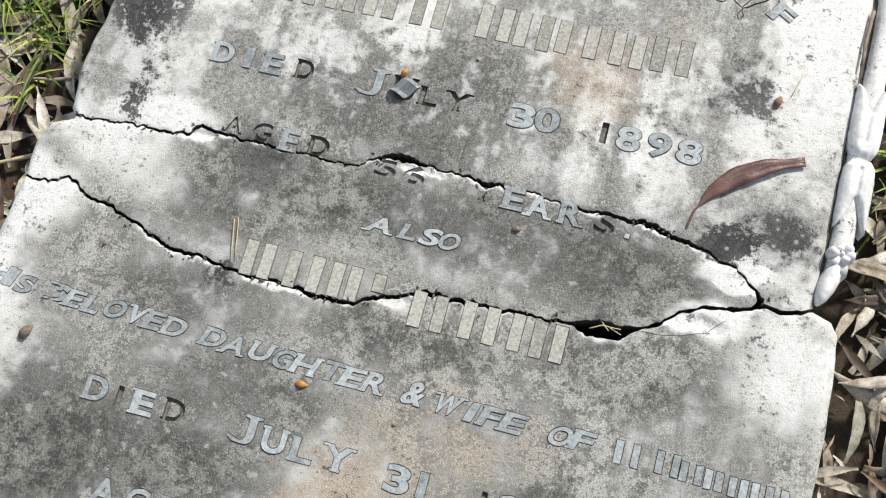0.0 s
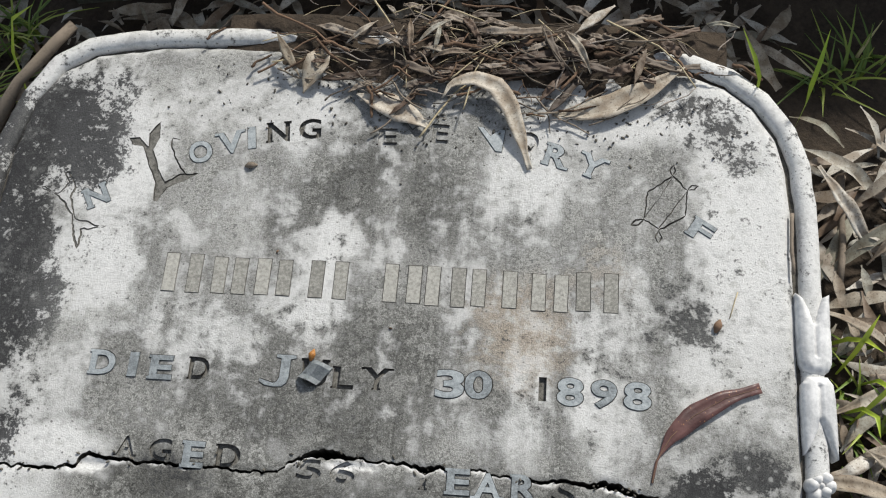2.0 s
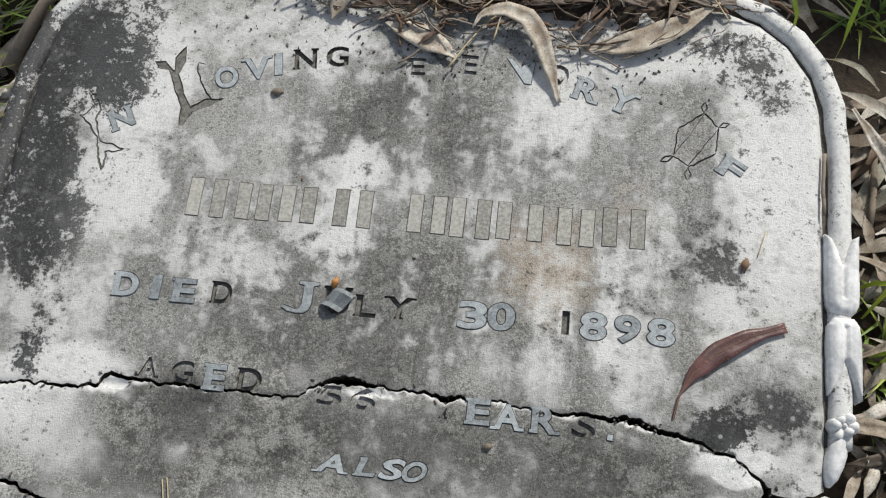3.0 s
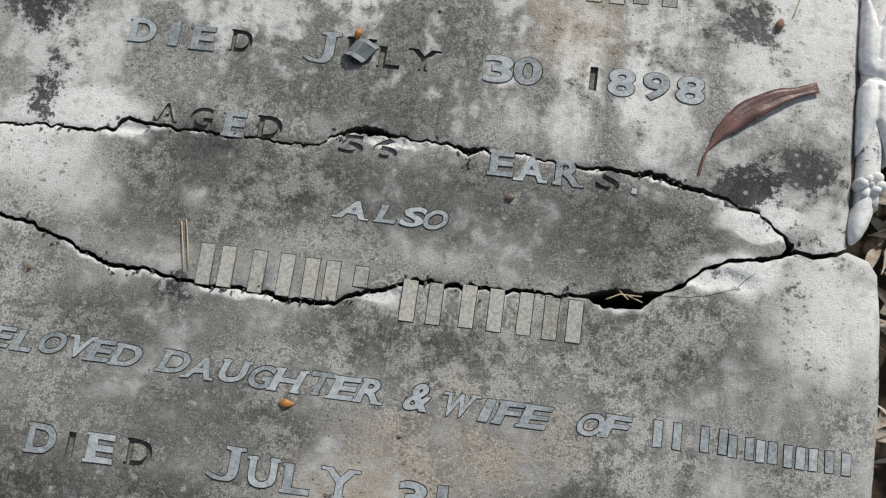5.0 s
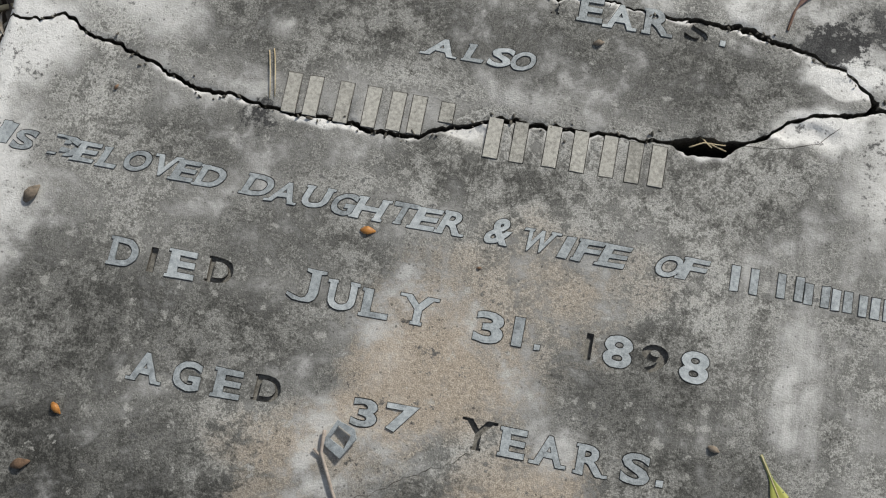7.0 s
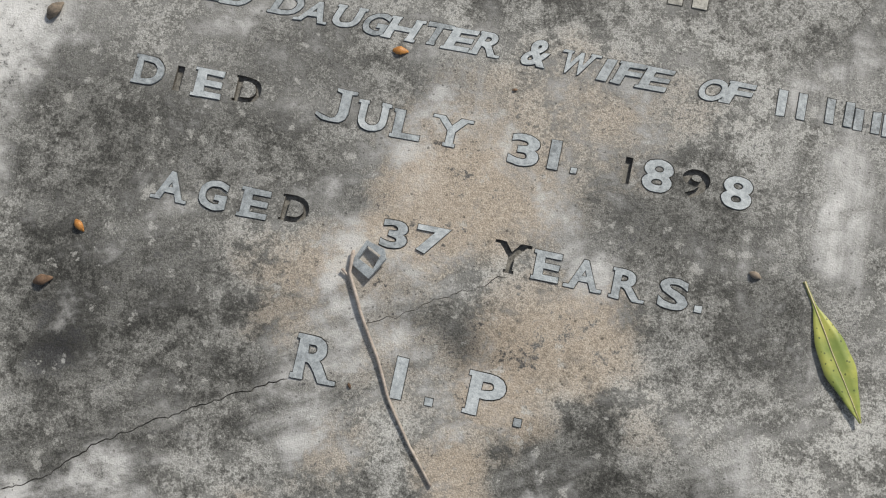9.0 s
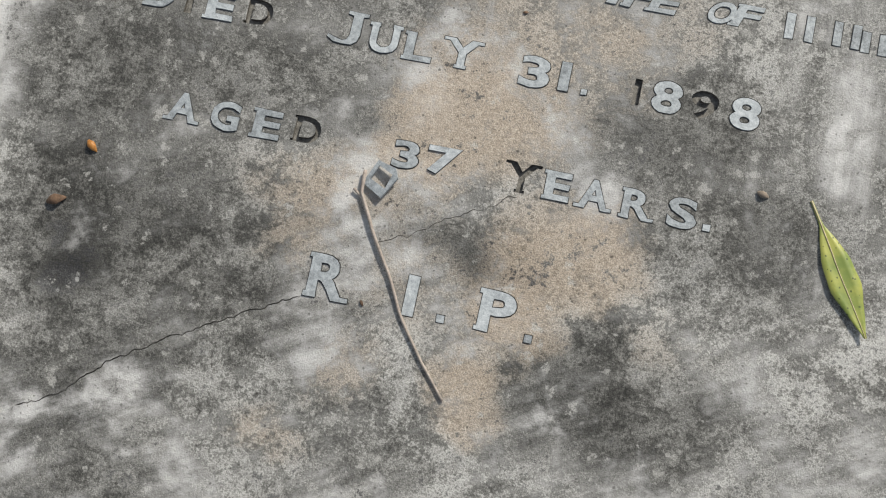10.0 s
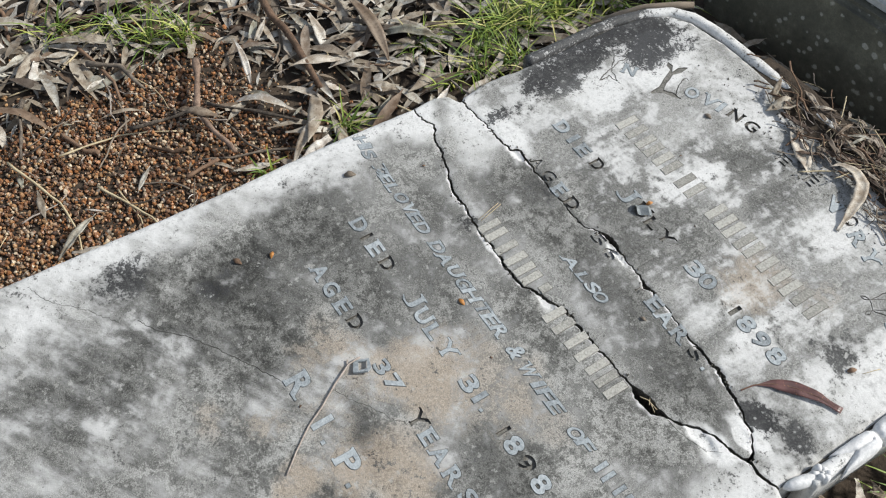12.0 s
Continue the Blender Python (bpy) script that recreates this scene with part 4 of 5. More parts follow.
low_piece = fragment(
    "headstone_lower_piece", "large lower piece of cracked marble headstone, tan and grey stains",
    [(roughened([(-0.441, 0.004), (-0.451, -0.15), (-0.453, -0.32), (-0.462, -0.50), (-0.472, -0.68), (-0.482, -0.95)], 0.012, 0.0008, 10.0), "edge"),
     ([Vector((-0.482, -0.95)), Vector((0.0, -0.955)), Vector((0.378, -0.95))], "edge"),
     (roughened([(0.378, -0.95), (0.388, -0.30), (0.395, -0.06), (0.393, 0.008), (0.390, 0.042), (0.382, 0.053), (0.366, 0.058)], 0.012, 0.0008, 12.0), "edge"),
     (list(reversed(opened(right_line, -0.0015, 16))), "crack"), (list(reversed(opened(hole_down, -0.0010, 17))), "chip"),
     (list(reversed(opened(low_line, -0.0014, 18))), "chip")],
    0.9, barred(NAME_MID[4:], 0.0120, "b") + lettered(HIS, 0.35) + lettered(BELOVED, 0.35) + barred(NAME_LOW, 0.0066, "c") + lettered(DIED_LOW) + lettered(AGED_LOW) + lettered(RIP),
    chips=[(-0.012, -0.029, 0.030, 0.008, 0.0025), (0.258, 0.021, 0.030, 0.010, 0.003)],
    grooves=[groove(HAIRLINE, 0.0011, 71, wander=0.003), groove(HAIRLINE_B, 0.0006, 72, wander=0.003), groove(HAIRLINE_L, 0.0008, 73, wander=0.003),
             groove([(0.213, 0.001), (0.232, 0.002), (0.252, 0.006), (0.274, 0.015), (0.290, 0.032)], 0.0007, 74)])


def sweep(line, profile, closed_ends=True):
    """Verts and faces of a profile (side, height) carried along a level line."""
    verts, faces, n = [], [], len(profile)
    for k, p in enumerate(line):
        a, b = Vector(line[max(k - 1, 0)]), Vector(line[min(k + 1, len(line) - 1)])
        side = Vector((-(b - a).y, (b - a).x)).normalized()
        verts += [(p[0] + side.x * u, p[1] + side.y * u, v) for u, v in profile]
    for k in range(len(line) - 1):
        faces += [(k * n + j, k * n + (j + 1) % n, (k + 1) * n + (j + 1) % n, (k + 1) * n + j) for j in range(n)]
    if closed_ends:
        faces += [tuple(range(n))[::-1], tuple(range((len(line) - 1) * n, len(line) * n))]
    return verts, faces


rim_profile = [(-0.0098, -0.09), (-0.0098, -0.006), (-0.0088, -0.0012), (-0.006, 0.0024), (-0.001, 0.0036), (0.004, 0.0032), (0.0085, 0.0008), (0.0110, -0.006), (0.0115, -0.09)]
verts, faces = sweep(roughened(RIM_LINE, 0.008, 0.0008, 21.0), rim_profile)
rim_mesh = mesh_from("rim_moulding", verts, faces, MARBLE, smooth=True)
flat = np.array([v[:2] for v in verts])
white = np.clip(0.75 + 0 * flat[:, 0], 0, 1)
shade = 0.8 * np.clip((-flat[:, 0] - 0.39) / 0.02, 0, 1) * np.clip((0.485 - flat[:, 1]) / 0.02, 0, 1)
rim_mesh.attributes.new("stain", "FLOAT_COLOR", "POINT").data.foreach_set("color", np.stack([shade, white, white * 0, white * 0 + 1], 1).ravel())
rim_mesh.attributes.new("edge", "FLOAT_COLOR", "POINT").data.foreach_set("color", np.stack([white * 0.3, white * 0, white * 0, white * 0 + 1], 1).ravel())
child("rim_moulding", rim_mesh, top_piece, "rounded white marble border moulding")
# a dark strip along the bottom of the border groove
v, f = sweep(RIM_LINE, [(-0.0150, -0.030), (-0.0150, -0.0070), (-0.0096, -0.0070), (-0.0096, -0.030)])
child("groove_strip", mesh_from("groove_strip", v, f, DIRT_AND_SHADE), top_piece, "dark strip in the border groove")


def loft(rings, caps=True):
    """Skin over rings of equal count."""
    n, verts, faces = len(rings[0]), [], []
    for r in rings:
        verts += r
    for k in range(len(rings) - 1):
        faces += [(k * n + j, k * n + (j + 1) % n, (k + 1) * n + (j + 1) % n, (k + 1) * n + j) for j in range(n)]
    if caps:
        faces += [tuple(range(n))[::-1], tuple(range((len(rings) - 1) * n, len(rings) * n))]
    return verts, faces


def petal(name, line, widths, rise, label):
    """A carved petal: an oval section that swells and tapers along a line."""
    rings = []
    for k, (p, w) in enumerate(zip(line, widths)):
        a, b = Vector(line[max(k - 1, 0)]), Vector(line[min(k + 1, len(line) - 1)])
        side = Vector((-(b - a).y, (b - a).x)).normalized()
        rings.append([(p[0] + side.x * w * math.cos(t), p[1] + side.y * w * math.cos(t), -0.004 + (rise + 0.004) * math.sin(t) * min(1, w / 0.006))
                      for t in [math.tau * j / 12 for j in range(12)]])
    v, f = loft(rings)
    return child(name, mesh_from(name, v, f, CARVED, smooth=True), top_piece, label)


# two bell flowers and a rosette carved on the border
def relief(name, outline, rise, slit, label):
    """A low carved form: rounded towards its outline, with an incised slit."""
    loop = np.array([tuple(p) for p in roughened(outline + outline[:1], 0.0025, 0.0004, 17.0)[:-1]])
    lo, hi = loop.min(0), loop.max(0)
    gx, gy = np.meshgrid(np.arange(lo[0], hi[0], 0.0016), np.arange(lo[1], hi[1], 0.0016))
    pts = np.stack([gx.ravel(), gy.ravel()], 1)
    ring = np.concatenate([loop, loop[:1]])
    pts = pts[inside(pts, [loop])]
    pts = pts[near(pts, [ring]) > 0.0006]
    at, tris = cut(pts, [(loop, True)])
    mids = np.array([at[list(t)].mean(0) for t in tris])
    tris = [t for t, k in zip(tris, inside(mids, [loop])) if k]
    z = 0.001 + rise * np.clip(near(at, [ring]) / 0.0065, 0, 1) ** 0.5 - 0.004 * np.clip(1 - near(at, [np.array(slit)]) / 0.0018, 0, 1)
    verts = [(*p, h) for p, h in zip(at, z)] + [(*p, -0.02) for p in at]
    n, faces, seen = len(at), [], {}
    for a, b, c in tris:
        if np.cross(at[b] - at[a], at[c] - at[a]) < 0:
            b, c = c, b
        faces.append((a, b, c))
        for e in ((a, b), (b, c), (c, a)):
            seen[e] = 1
    faces += [(b, a, a + n, b + n) for a, b in seen if (b, a) not in seen]
    return child(name, mesh_from(name, verts, faces, CARVED, smooth=True), top_piece, label)


TULIP = [(-0.95, 0.14), (-0.75, 0.05), (-0.35, 0.0), (0.35, 0.0), (0.75, 0.05), (0.95, 0.14), (1.0, 0.35), (1.0, 0.75), (1.05, 1.0), (0.6, 0.95), (0.25, 0.80), (0.0, 0.66),
         (-0.25, 0.80), (-0.6, 0.95), (-1.0, 1.0), (-1.0, 0.75), (-1.0, 0.35)]
BELL = [(-0.95, 0.0), (-0.6, 0.10), (-0.25, 0.26), (0.0, 0.38), (0.25, 0.26), (0.6, 0.08), (0.95, -0.04), (1.0, 0.25), (1.0, 0.70), (0.92, 0.90), (0.6, 1.0), (0.0, 1.0), (-0.6, 1.0), (-0.92, 0.90), (-1.0, 0.70), (-1.0, 0.25)]
relief("tulip_flower", [(0.3800 + 0.0150 * u, 0.2155 + 0.077 * v) for u, v in TULIP], 0.007, [(0.3795, 0.232), (0.3800, 0.268)], "carved white marble tulip flower")
relief("bell_flower", [(0.3808 + 0.0150 * u, 0.1440 + 0.070 * v) for u, v in BELL], 0.007, [(0.3805, 0.172), (0.3808, 0.205)], "carved white marble bell flower")
for k in range(6):
    a = math.tau * k / 6
    petal("rosette_petal", [(0.379 + r * math.cos(a) * (1 + 0.25 * math.sin(k * 2.2)), 0.118 + r * math.sin(a) * (1 + 0.3 * math.cos(k * 1.7))) for r in (0.001, 0.004, 0.008, 0.011, 0.0125)], [0.0025, 0.0048, 0.0062 + 0.001 * math.sin(k * 3), 0.0052, 0.002], 0.009 + 0.002 * math.sin(k * 2.9), "carved rosette petal")
petal("rosette_button", [(0.3755, 0.118), (0.377, 0.118), (0.379, 0.118), (0.381, 0.118), (0.3825, 0.118)], [0.001, 0.003, 0.0038, 0.003, 0.001], 0.014, "carved rosette button")
petal("carved_leaf", [(0.376, 0.106), (0.374, 0.095), (0.371, 0.084), (0.368, 0.073), (0.366, 0.066)], [0.006, 0.009, 0.0085, 0.006, 0.002], 0.006, "carved white marble leaf")

# ---- ground ----
GROUND_Z = -0.118


def ground_height(x, y):
    h = 0.010 * wobble((x, y), 3.0, 31) + 0.004 * wobble((x, y), 14.0, 33)
    return GROUND_Z + h - 0.02 * max(0.0, min(1.0, (abs(x) - 3) / 30))


steps = [0.04 * k for k in range(46)]
while steps[-1] < 400:
    steps.append(steps[-1] * 1.25)
axis = [-s for s in reversed(steps[1:])] + steps
n = len(axis)
verts = [(x, y, ground_height(x, y)) for y in axis for x in axis]
faces = [(j * n + i, j * n + i + 1, (j + 1) * n + i + 1, (j + 1) * n + i) for j in range(n - 1) for i in range(n - 1)]
tagged(new("ground", mesh_from("ground", verts, faces, SOIL, smooth=True)), "dark brown soil under leaf litter and gravel", "ground", kind="structure")

# ---- the dark plinth behind the headstone ----
plinth = tagged(new("plinth"), "dark mossy granite plinth with a pale top", "plinth")
TURN = radians(6.2)
bm = bmesh.new()
at = Matrix.Translation((-0.46, 0.66, 0)) @ Matrix.Rotation(TURN, 4, "Z")
bmesh.ops.create_cube(bm, size=1.0, matrix=at @ Matrix.LocRotScale((0.62, 0.28, -0.03), None, (1.24, 0.56, 0.22)))
bmesh.ops.bevel(bm, geom=bm.edges, offset=0.012, segments=3, affect="EDGES")
part("block", bm, GRANITE, plinth)
bm = bmesh.new()
bmesh.ops.create_cube(bm, size=1.0, matrix=at @ Matrix.LocRotScale((0.62, 0.295, 0.088), None, (1.22, 0.54, 0.024)))
bmesh.ops.bevel(bm, geom=bm.edges, offset=0.006, segments=3, affect="EDGES")
part("cap", bm, CAP, plinth, "pale granite top course")

# ---- leaves, twigs and litter ----
LEAF_PROFILE = [0.04, 0.30, 0.62, 0.86, 0.98, 1.0, 0.93, 0.78, 0.55, 0.28, 0.02]


def leaf_shape(line, width, fold=0.25, curl=0.0, wave=0.0, stem=0.0, seed=0.0, thick=0.0005, tip=0.0):
    """Verts and faces of a gum leaf along a line of (x, y, z): two halves folded on the midrib, closed below."""
    pts = [Vector(p) for p in line]
    lengths = [0.0]
    for a, b in zip(pts, pts[1:]):
        lengths.append(lengths[-1] + (b - a).length)

    def at(s):
        s *= lengths[-1]
        for k in range(len(pts) - 1):
            if s <= lengths[k + 1] or k == len(pts) - 2:
                u = (s - lengths[k]) / max(lengths[k + 1] - lengths[k], 1e-9)
                return pts[k].lerp(pts[k + 1], u)

    rows, top, faces = 22, [], []
    for k in range(rows + 1):
        s = k / rows
        p = at(s)
        ahead = (at(min(1, s + 0.03)) - at(max(0, s - 0.03))).normalized()
        side = Vector((-ahead.y, ahead.x, 0)).normalized()
        up = ahead.cross(side) * -1 if ahead.cross(side).z < 0 else ahead.cross(side)
        if s < stem:
            w = 0.0011
        else:
            q = (s - stem) / (1 - stem) * (len(LEAF_PROFILE) - 1)
            j = min(int(q), len(LEAF_PROFILE) - 2)
            w = max(0.0009, width / 2 * (LEAF_PROFILE[j] + (q - j) * (LEAF_PROFILE[j + 1] - LEAF_PROFILE[j])))
            w = max(w, tip * width / 2 * min(1.0, (s - stem) * 4))
            w *= 1 + 0.10 * noise.noise(Vector((s * 7, seed, 1)))
        for j in (-2, -1, 0, 1, 2):
            u = j / 2
            lift = abs(u) * w * fold + curl * w * u * u + wave * w * noise.noise(Vector((s * 6 + seed, u * 1.5, seed)))
            top.append(p + side * w * u + up * lift)
    n = len(top)
    verts = [tuple(v) for v in top] + [(v.x, v.y, v.z - thick) for v in top]
    for k in range(rows):
        for j in range(4):
            a = k * 5 + j
            faces += [(a, a + 5, a + 6, a + 1), (n + a, n + a + 1, n + a + 6, n + a + 5)]
        a, b = k * 5, k * 5 + 4
        faces += [(a, n + a, n + a + 5, a + 5), (b, b + 5, n + b + 5, n + b)]
    faces += [(0, 1, 2, 3, 4, n + 4, n + 3, n + 2, n + 1, n), tuple(range(n - 5, n))[::-1] + tuple(range(2 * n - 5, 2 * n))]
    return verts, faces


def rod(line, radius, sides=6, taper=0.5, knots=0.15, seed=0.0):
    """Verts and faces of a twig along a line."""
    rings = []
    pts = [Vector(p) for p in line]
    fine = []
    for a, b in zip(pts, pts[1:]):
        fine += [a.lerp(b, k / 3) for k in range(3)]
    fine.append(pts[-1])
    for k, p in enumerate(fine):
        a, b = fine[max(k - 1, 0)], fine[min(k + 1, len(fine) - 1)]
        ahead = (b - a).normalized()
        side = ahead.cross(Vector((0, 0, 1)))
        side = side.normalized() if side.length > 1e-4 else Vector((1, 0, 0))
        up = side.cross(ahead)
        s = k / (len(fine) - 1)
        r = radius * (1 - taper * s) * (1 + knots * noise.noise(Vector((s * 9, seed, 0))))
        off = Vector((noise.noise(Vector((s * 5, seed, 2))), noise.noise(Vector((s * 5, seed, 5))), 0)) * radius * 0.8
        rings.append([tuple(p + off + side * r * math.cos(t) + up * r * math.sin(t)) for t in [math.tau * j / sides for j in range(sides)]])
    return loft(rings)


def thing(name, shape, material, label, category, group="", smooth=True):
    ob = new(name, mesh_from(name, *shape, material, smooth=smooth))
    return tagged(ob, label, category, group)


def raised(line, *heights):
    """Gives a level line its heights, spread evenly."""
    h = np.interp(np.linspace(0, 1, len(line)), np.linspace(0, 1, len(heights)), heights)
    return [(x, y, z) for (x, y), z in zip(line, h)]


# on the stone
red = thing("gum_leaf", leaf_shape(raised(RED_LEAF_LINE, 0.001, 0.002, 0.003, 0.004, 0.003), 0.0195, 0.05, 0.10, 0.30, 0.16, 3.0, tip=0.5), RED_LEAF, "red-brown dry gum leaf lying on the marble", "leaf")
green = thing("gum_leaf", leaf_shape(raised(GREEN_LEAF_LINE, 0.0007, 0.0009, 0.001, 0.0018, 0.0042), 0.024, 0.06, 0.08, 0.06, 0.15, 5.0), GREEN_LEAF, "yellow-green gum leaf with dark spots on the marble", "leaf")
child("midrib", mesh_from("midrib", *rod(raised(RED_LEAF_LINE, 0.0014, 0.0024, 0.0034, 0.0043, 0.0034), 0.0005, 5, 0.6), BARK), red, "thin brown midrib")
child("midrib", mesh_from("midrib", *rod(raised(GREEN_LEAF_LINE, 0.0010, 0.0012, 0.0013, 0.0021, 0.0045), 0.0006, 5, 0.6), STRAW), green, "pale yellow midrib")
stick = tagged(new("twig"), "thin pale brown forked twig lying on the marble", "twig")
child("stem", mesh_from("stem", *rod(raised(STICK_LINE, 0.004, 0.0016), 0.0015, 7, 0.25, 0.25, 1.0), PALE_TWIG, smooth=True), stick)
child("side_shoot", mesh_from("side_shoot", *rod(raised(STICK_FORK, 0.003, 0.002), 0.0011, 6, 0.3, 0.2, 2.0), PALE_TWIG, smooth=True), stick)
for line in (STRAW_A, [(x + 0.004, y + 0.002) for x, y in STRAW_A], STRAW_B):
    thing("straw", rod(raised(line, 0.001, 0.003, 0.001), 0.0006, 5, 0.3, 0.2, line[0][0] * 90), STRAW, "thin dry straw lying on the marble", "straw", "straws on the stone")
for k, line in enumerate((STRAW_C, [(0.176, 0.004), (0.186, -0.006)], [(0.184, -0.001), (0.198, -0.007)])):
    thing("straw", rod(raised(line, -0.004, 0.001), 0.0007, 5, 0.3, 0.2, k + 7.0), STRAW, "dry straw caught in the broken stone", "straw", "straws on the stone")
thing("twig", rod(raised(RIM_TWIG, 0.001, 0.003), 0.0022, 6, 0.2, 0.3, 4.0), TWIG, "grey twig lodged in the border groove", "twig")


ring_out = [(-0.0125, -0.0135), (0.0100, -0.0155), (0.0130, 0.008), (0.0060, 0.0145), (-0.0120, 0.0120)]
ring_in = [(-0.0085, -0.0060), (-0.0085, 0.0085), (0.0070, 0.0080), (0.0085, -0.0065)]
holder = tagged(new("loose_letter"), "loose blue-grey lead letter lying askew on the marble", "letter")
lead_letter("letter_body", [ring_out, ring_in], 2, 0.0012, LEAD, holder, "")
holder.matrix_world = pose(-0.0700, -0.3000, 0.0050, 7, -7, -24) @ Matrix.Scale(0.86, 4)


flap = bmesh.new()
rows = [(-0.010, 0.0), (-0.006, 0.004), (0.0, 0.0065), (0.005, 0.004), (0.010, 0.001)]
grid = [[flap.verts.new((u + 0.3 * v, v, h + 0.002 * math.sin(v * 400))) for u, h in rows] for v in (-0.011, -0.006, 0.0, 0.006, 0.010)]
for a, b in zip(grid, grid[1:]):
    for j in range(len(rows) - 1):
        flap.faces.new((a[j], a[j + 1], b[j + 1], b[j]))
bmesh.ops.solidify(flap, geom=flap.faces[:], thickness=0.0012)
me = bpy.data.meshes.new("bent_letter")
flap.to_mesh(me)
flap.free()
me.materials.append(LEAD)
bent = tagged(new("bent_letter", me), "bent and crumpled blue-grey lead letter in its socket", "letter")
bent.matrix_world = pose(-0.071, 0.189, 0.001, 0, 0, -20)


def husk(name, x, y, size, turn, material, label, squash=0.7, tip=0.35):
    rings = []
    for k in range(9):
        s = k / 8
        r = size * 0.32 * math.sin(math.pi * min(0.97, max(0.05, s))) ** 0.7 * (1 - tip * s) * (1 + 0.15 * noise.noise(Vector((s * 5, x * 50, 0))))
        rings.append([((s - 0.5) * size, r * math.cos(t), max(0.0, r * squash * (1 + math.sin(t)))) for t in [math.tau * j / 9 for j in range(9)]])
    ob = thing(name, loft(rings), material, label, "husk", "husks on the stone")
    ob.matrix_world = pose(x, y, 0.0005, 0, 0, turn)
    return ob


husk("seed_husk", -0.304, -0.321, 0.012, -40, AMBER, "small amber seed husk on the marble")
husk("insect_husk", -0.321, -0.369, 0.016, 25, BARK, "brown empty insect husk on the marble")
husk("seed_husk", -0.084, -0.129, 0.013, 5, AMBER, "small tan seed husk on the marble", 0.5)
husk("dry_bud", -0.373, -0.150, 0.019, 62, TWIG, "dark dry bud on the marble")
husk("dry_bud", 0.078, 0.070, 0.010, 20, TWIG, "tiny dark dry bud on the marble")
husk("dry_bud", 0.222, -0.252, 0.010, -15, TWIG, "tiny dark dry bud on the marble")
husk("dry_bud", -0.162, 0.395, 0.013, 10, TWIG, "dark dry bud on the marble")
husk("dry_bud", 0.294, 0.256, 0.014, 70, BARK, "brown dry bud on the marble")
husk("dry_bud", -0.076, 0.205, 0.012, 80, AMBER, "small rust-brown bud above the bent letter")
# small lumps for dark dots; the third stands in for a lost stop's hole
for x, y, r in ((-0.006, 0.235, 0.004), (0.013, -0.143, 0.0045), (-0.064, -0.399, 0.005), (-0.326, -0.044, 0.006), (-0.123, 0.305, 0.004)):
    husk("dry_seed", x, y, r, x * 900, BARK, "tiny dark dot on the marble")

# bark, branches and twigs on the ground
for k, (line, r, mat, label) in enumerate((
        (BARK_STICK, 0.0064, RED_BARK, "curved reddish brown bark strip on the gravel"), (BRANCH, 0.0085, BARK, "fallen brown branch in the leaf litter"),
        (BRANCH_B, 0.0055, TWIG, "grey fallen branch in the leaf litter"), (TWIG_A, 0.004, TWIG, "grey twig on the gravel"), (TWIG_B, 0.004, TWIG, "grey twig on the gravel"),
        (TWIG_C, 0.004, TWIG, "grey twig on the gravel"), (TWIG_D, 0.005, BARK, "short brown bark piece on the gravel"), (TWIG_E, 0.005, TWIG, "grey twig in the leaf litter"),
        (RIGHT_BARK, 0.0042, TWIG, "brown bark strip beside the headstone"))):
    pts = [(x, y, ground_height(x, y) + r * 0.7 + 0.024) for x, y in line]
    thing("branch" if r > 0.006 else "twig", rod(pts, r, 9, 0.4, 0.7, k * 3.1), mat, label, "branch" if r > 0.006 else "twig")
thing("branch", rod(raised(RIM_BRANCH, -0.07, -0.03, -0.02), 0.0085, 8, 0.3, 0.5, 9.0), TWIG, "dark grey-brown branch leaning beside the headstone", "branch")

# the heap of twigs and leaves on the head of the stone
CURL = [(*p, z) for p, z in zip(CURL_LINE, (0.012, 0.014, 0.015, 0.014, 0.011, 0.006, 0.0015))]
thing("curled_leaf", leaf_shape(CURL, 0.020, 0.2, 0.15, 0.1, 0.0, 8.0, tip=0.3), PALE_LEAF, "curled pale dry gum leaf on the heap", "leaf")
thing("gum_leaf", leaf_shape(raised(TAN_LINE, 0.002, 0.004, 0.006, 0.010), 0.026, 0.20, 0.2, 0.3, 0.0, 11.0), PALE_LEAF, "pale tan dry gum leaf on the heap", "leaf")
thing("gum_leaf", leaf_shape(raised(TAN_LINE_B, 0.006, 0.006, 0.002), 0.026, 0.15, 0.1, 0.3, 0.0, 12.0), PALE_LEAF, "pale tan dry gum leaf on the heap", "leaf")
thing("gum_leaf", leaf_shape(raised(TAN_LINE_C, 0.010, 0.008, 0.002), 0.024, 0.5, 0.3, 0.3, 0.0, 13.0), PALE_LEAF, "folded tan dry gum leaf on the heap", "leaf")


def heap_height(x, y):
    """Height of the heap over the stone's head."""
    over = max(0.0, min(1.0, (y - 0.435 - 0.45 * max(0.0, abs(x - 0.06) - 0.15)) / 0.09))
    return 0.009 * over * max(0.0, min(1.0, (0.30 - abs(x - 0.04)) / 0.14)) * (1.0 if y < 0.565 else max(-2.0, 1 - (y - 0.565) / 0.03))


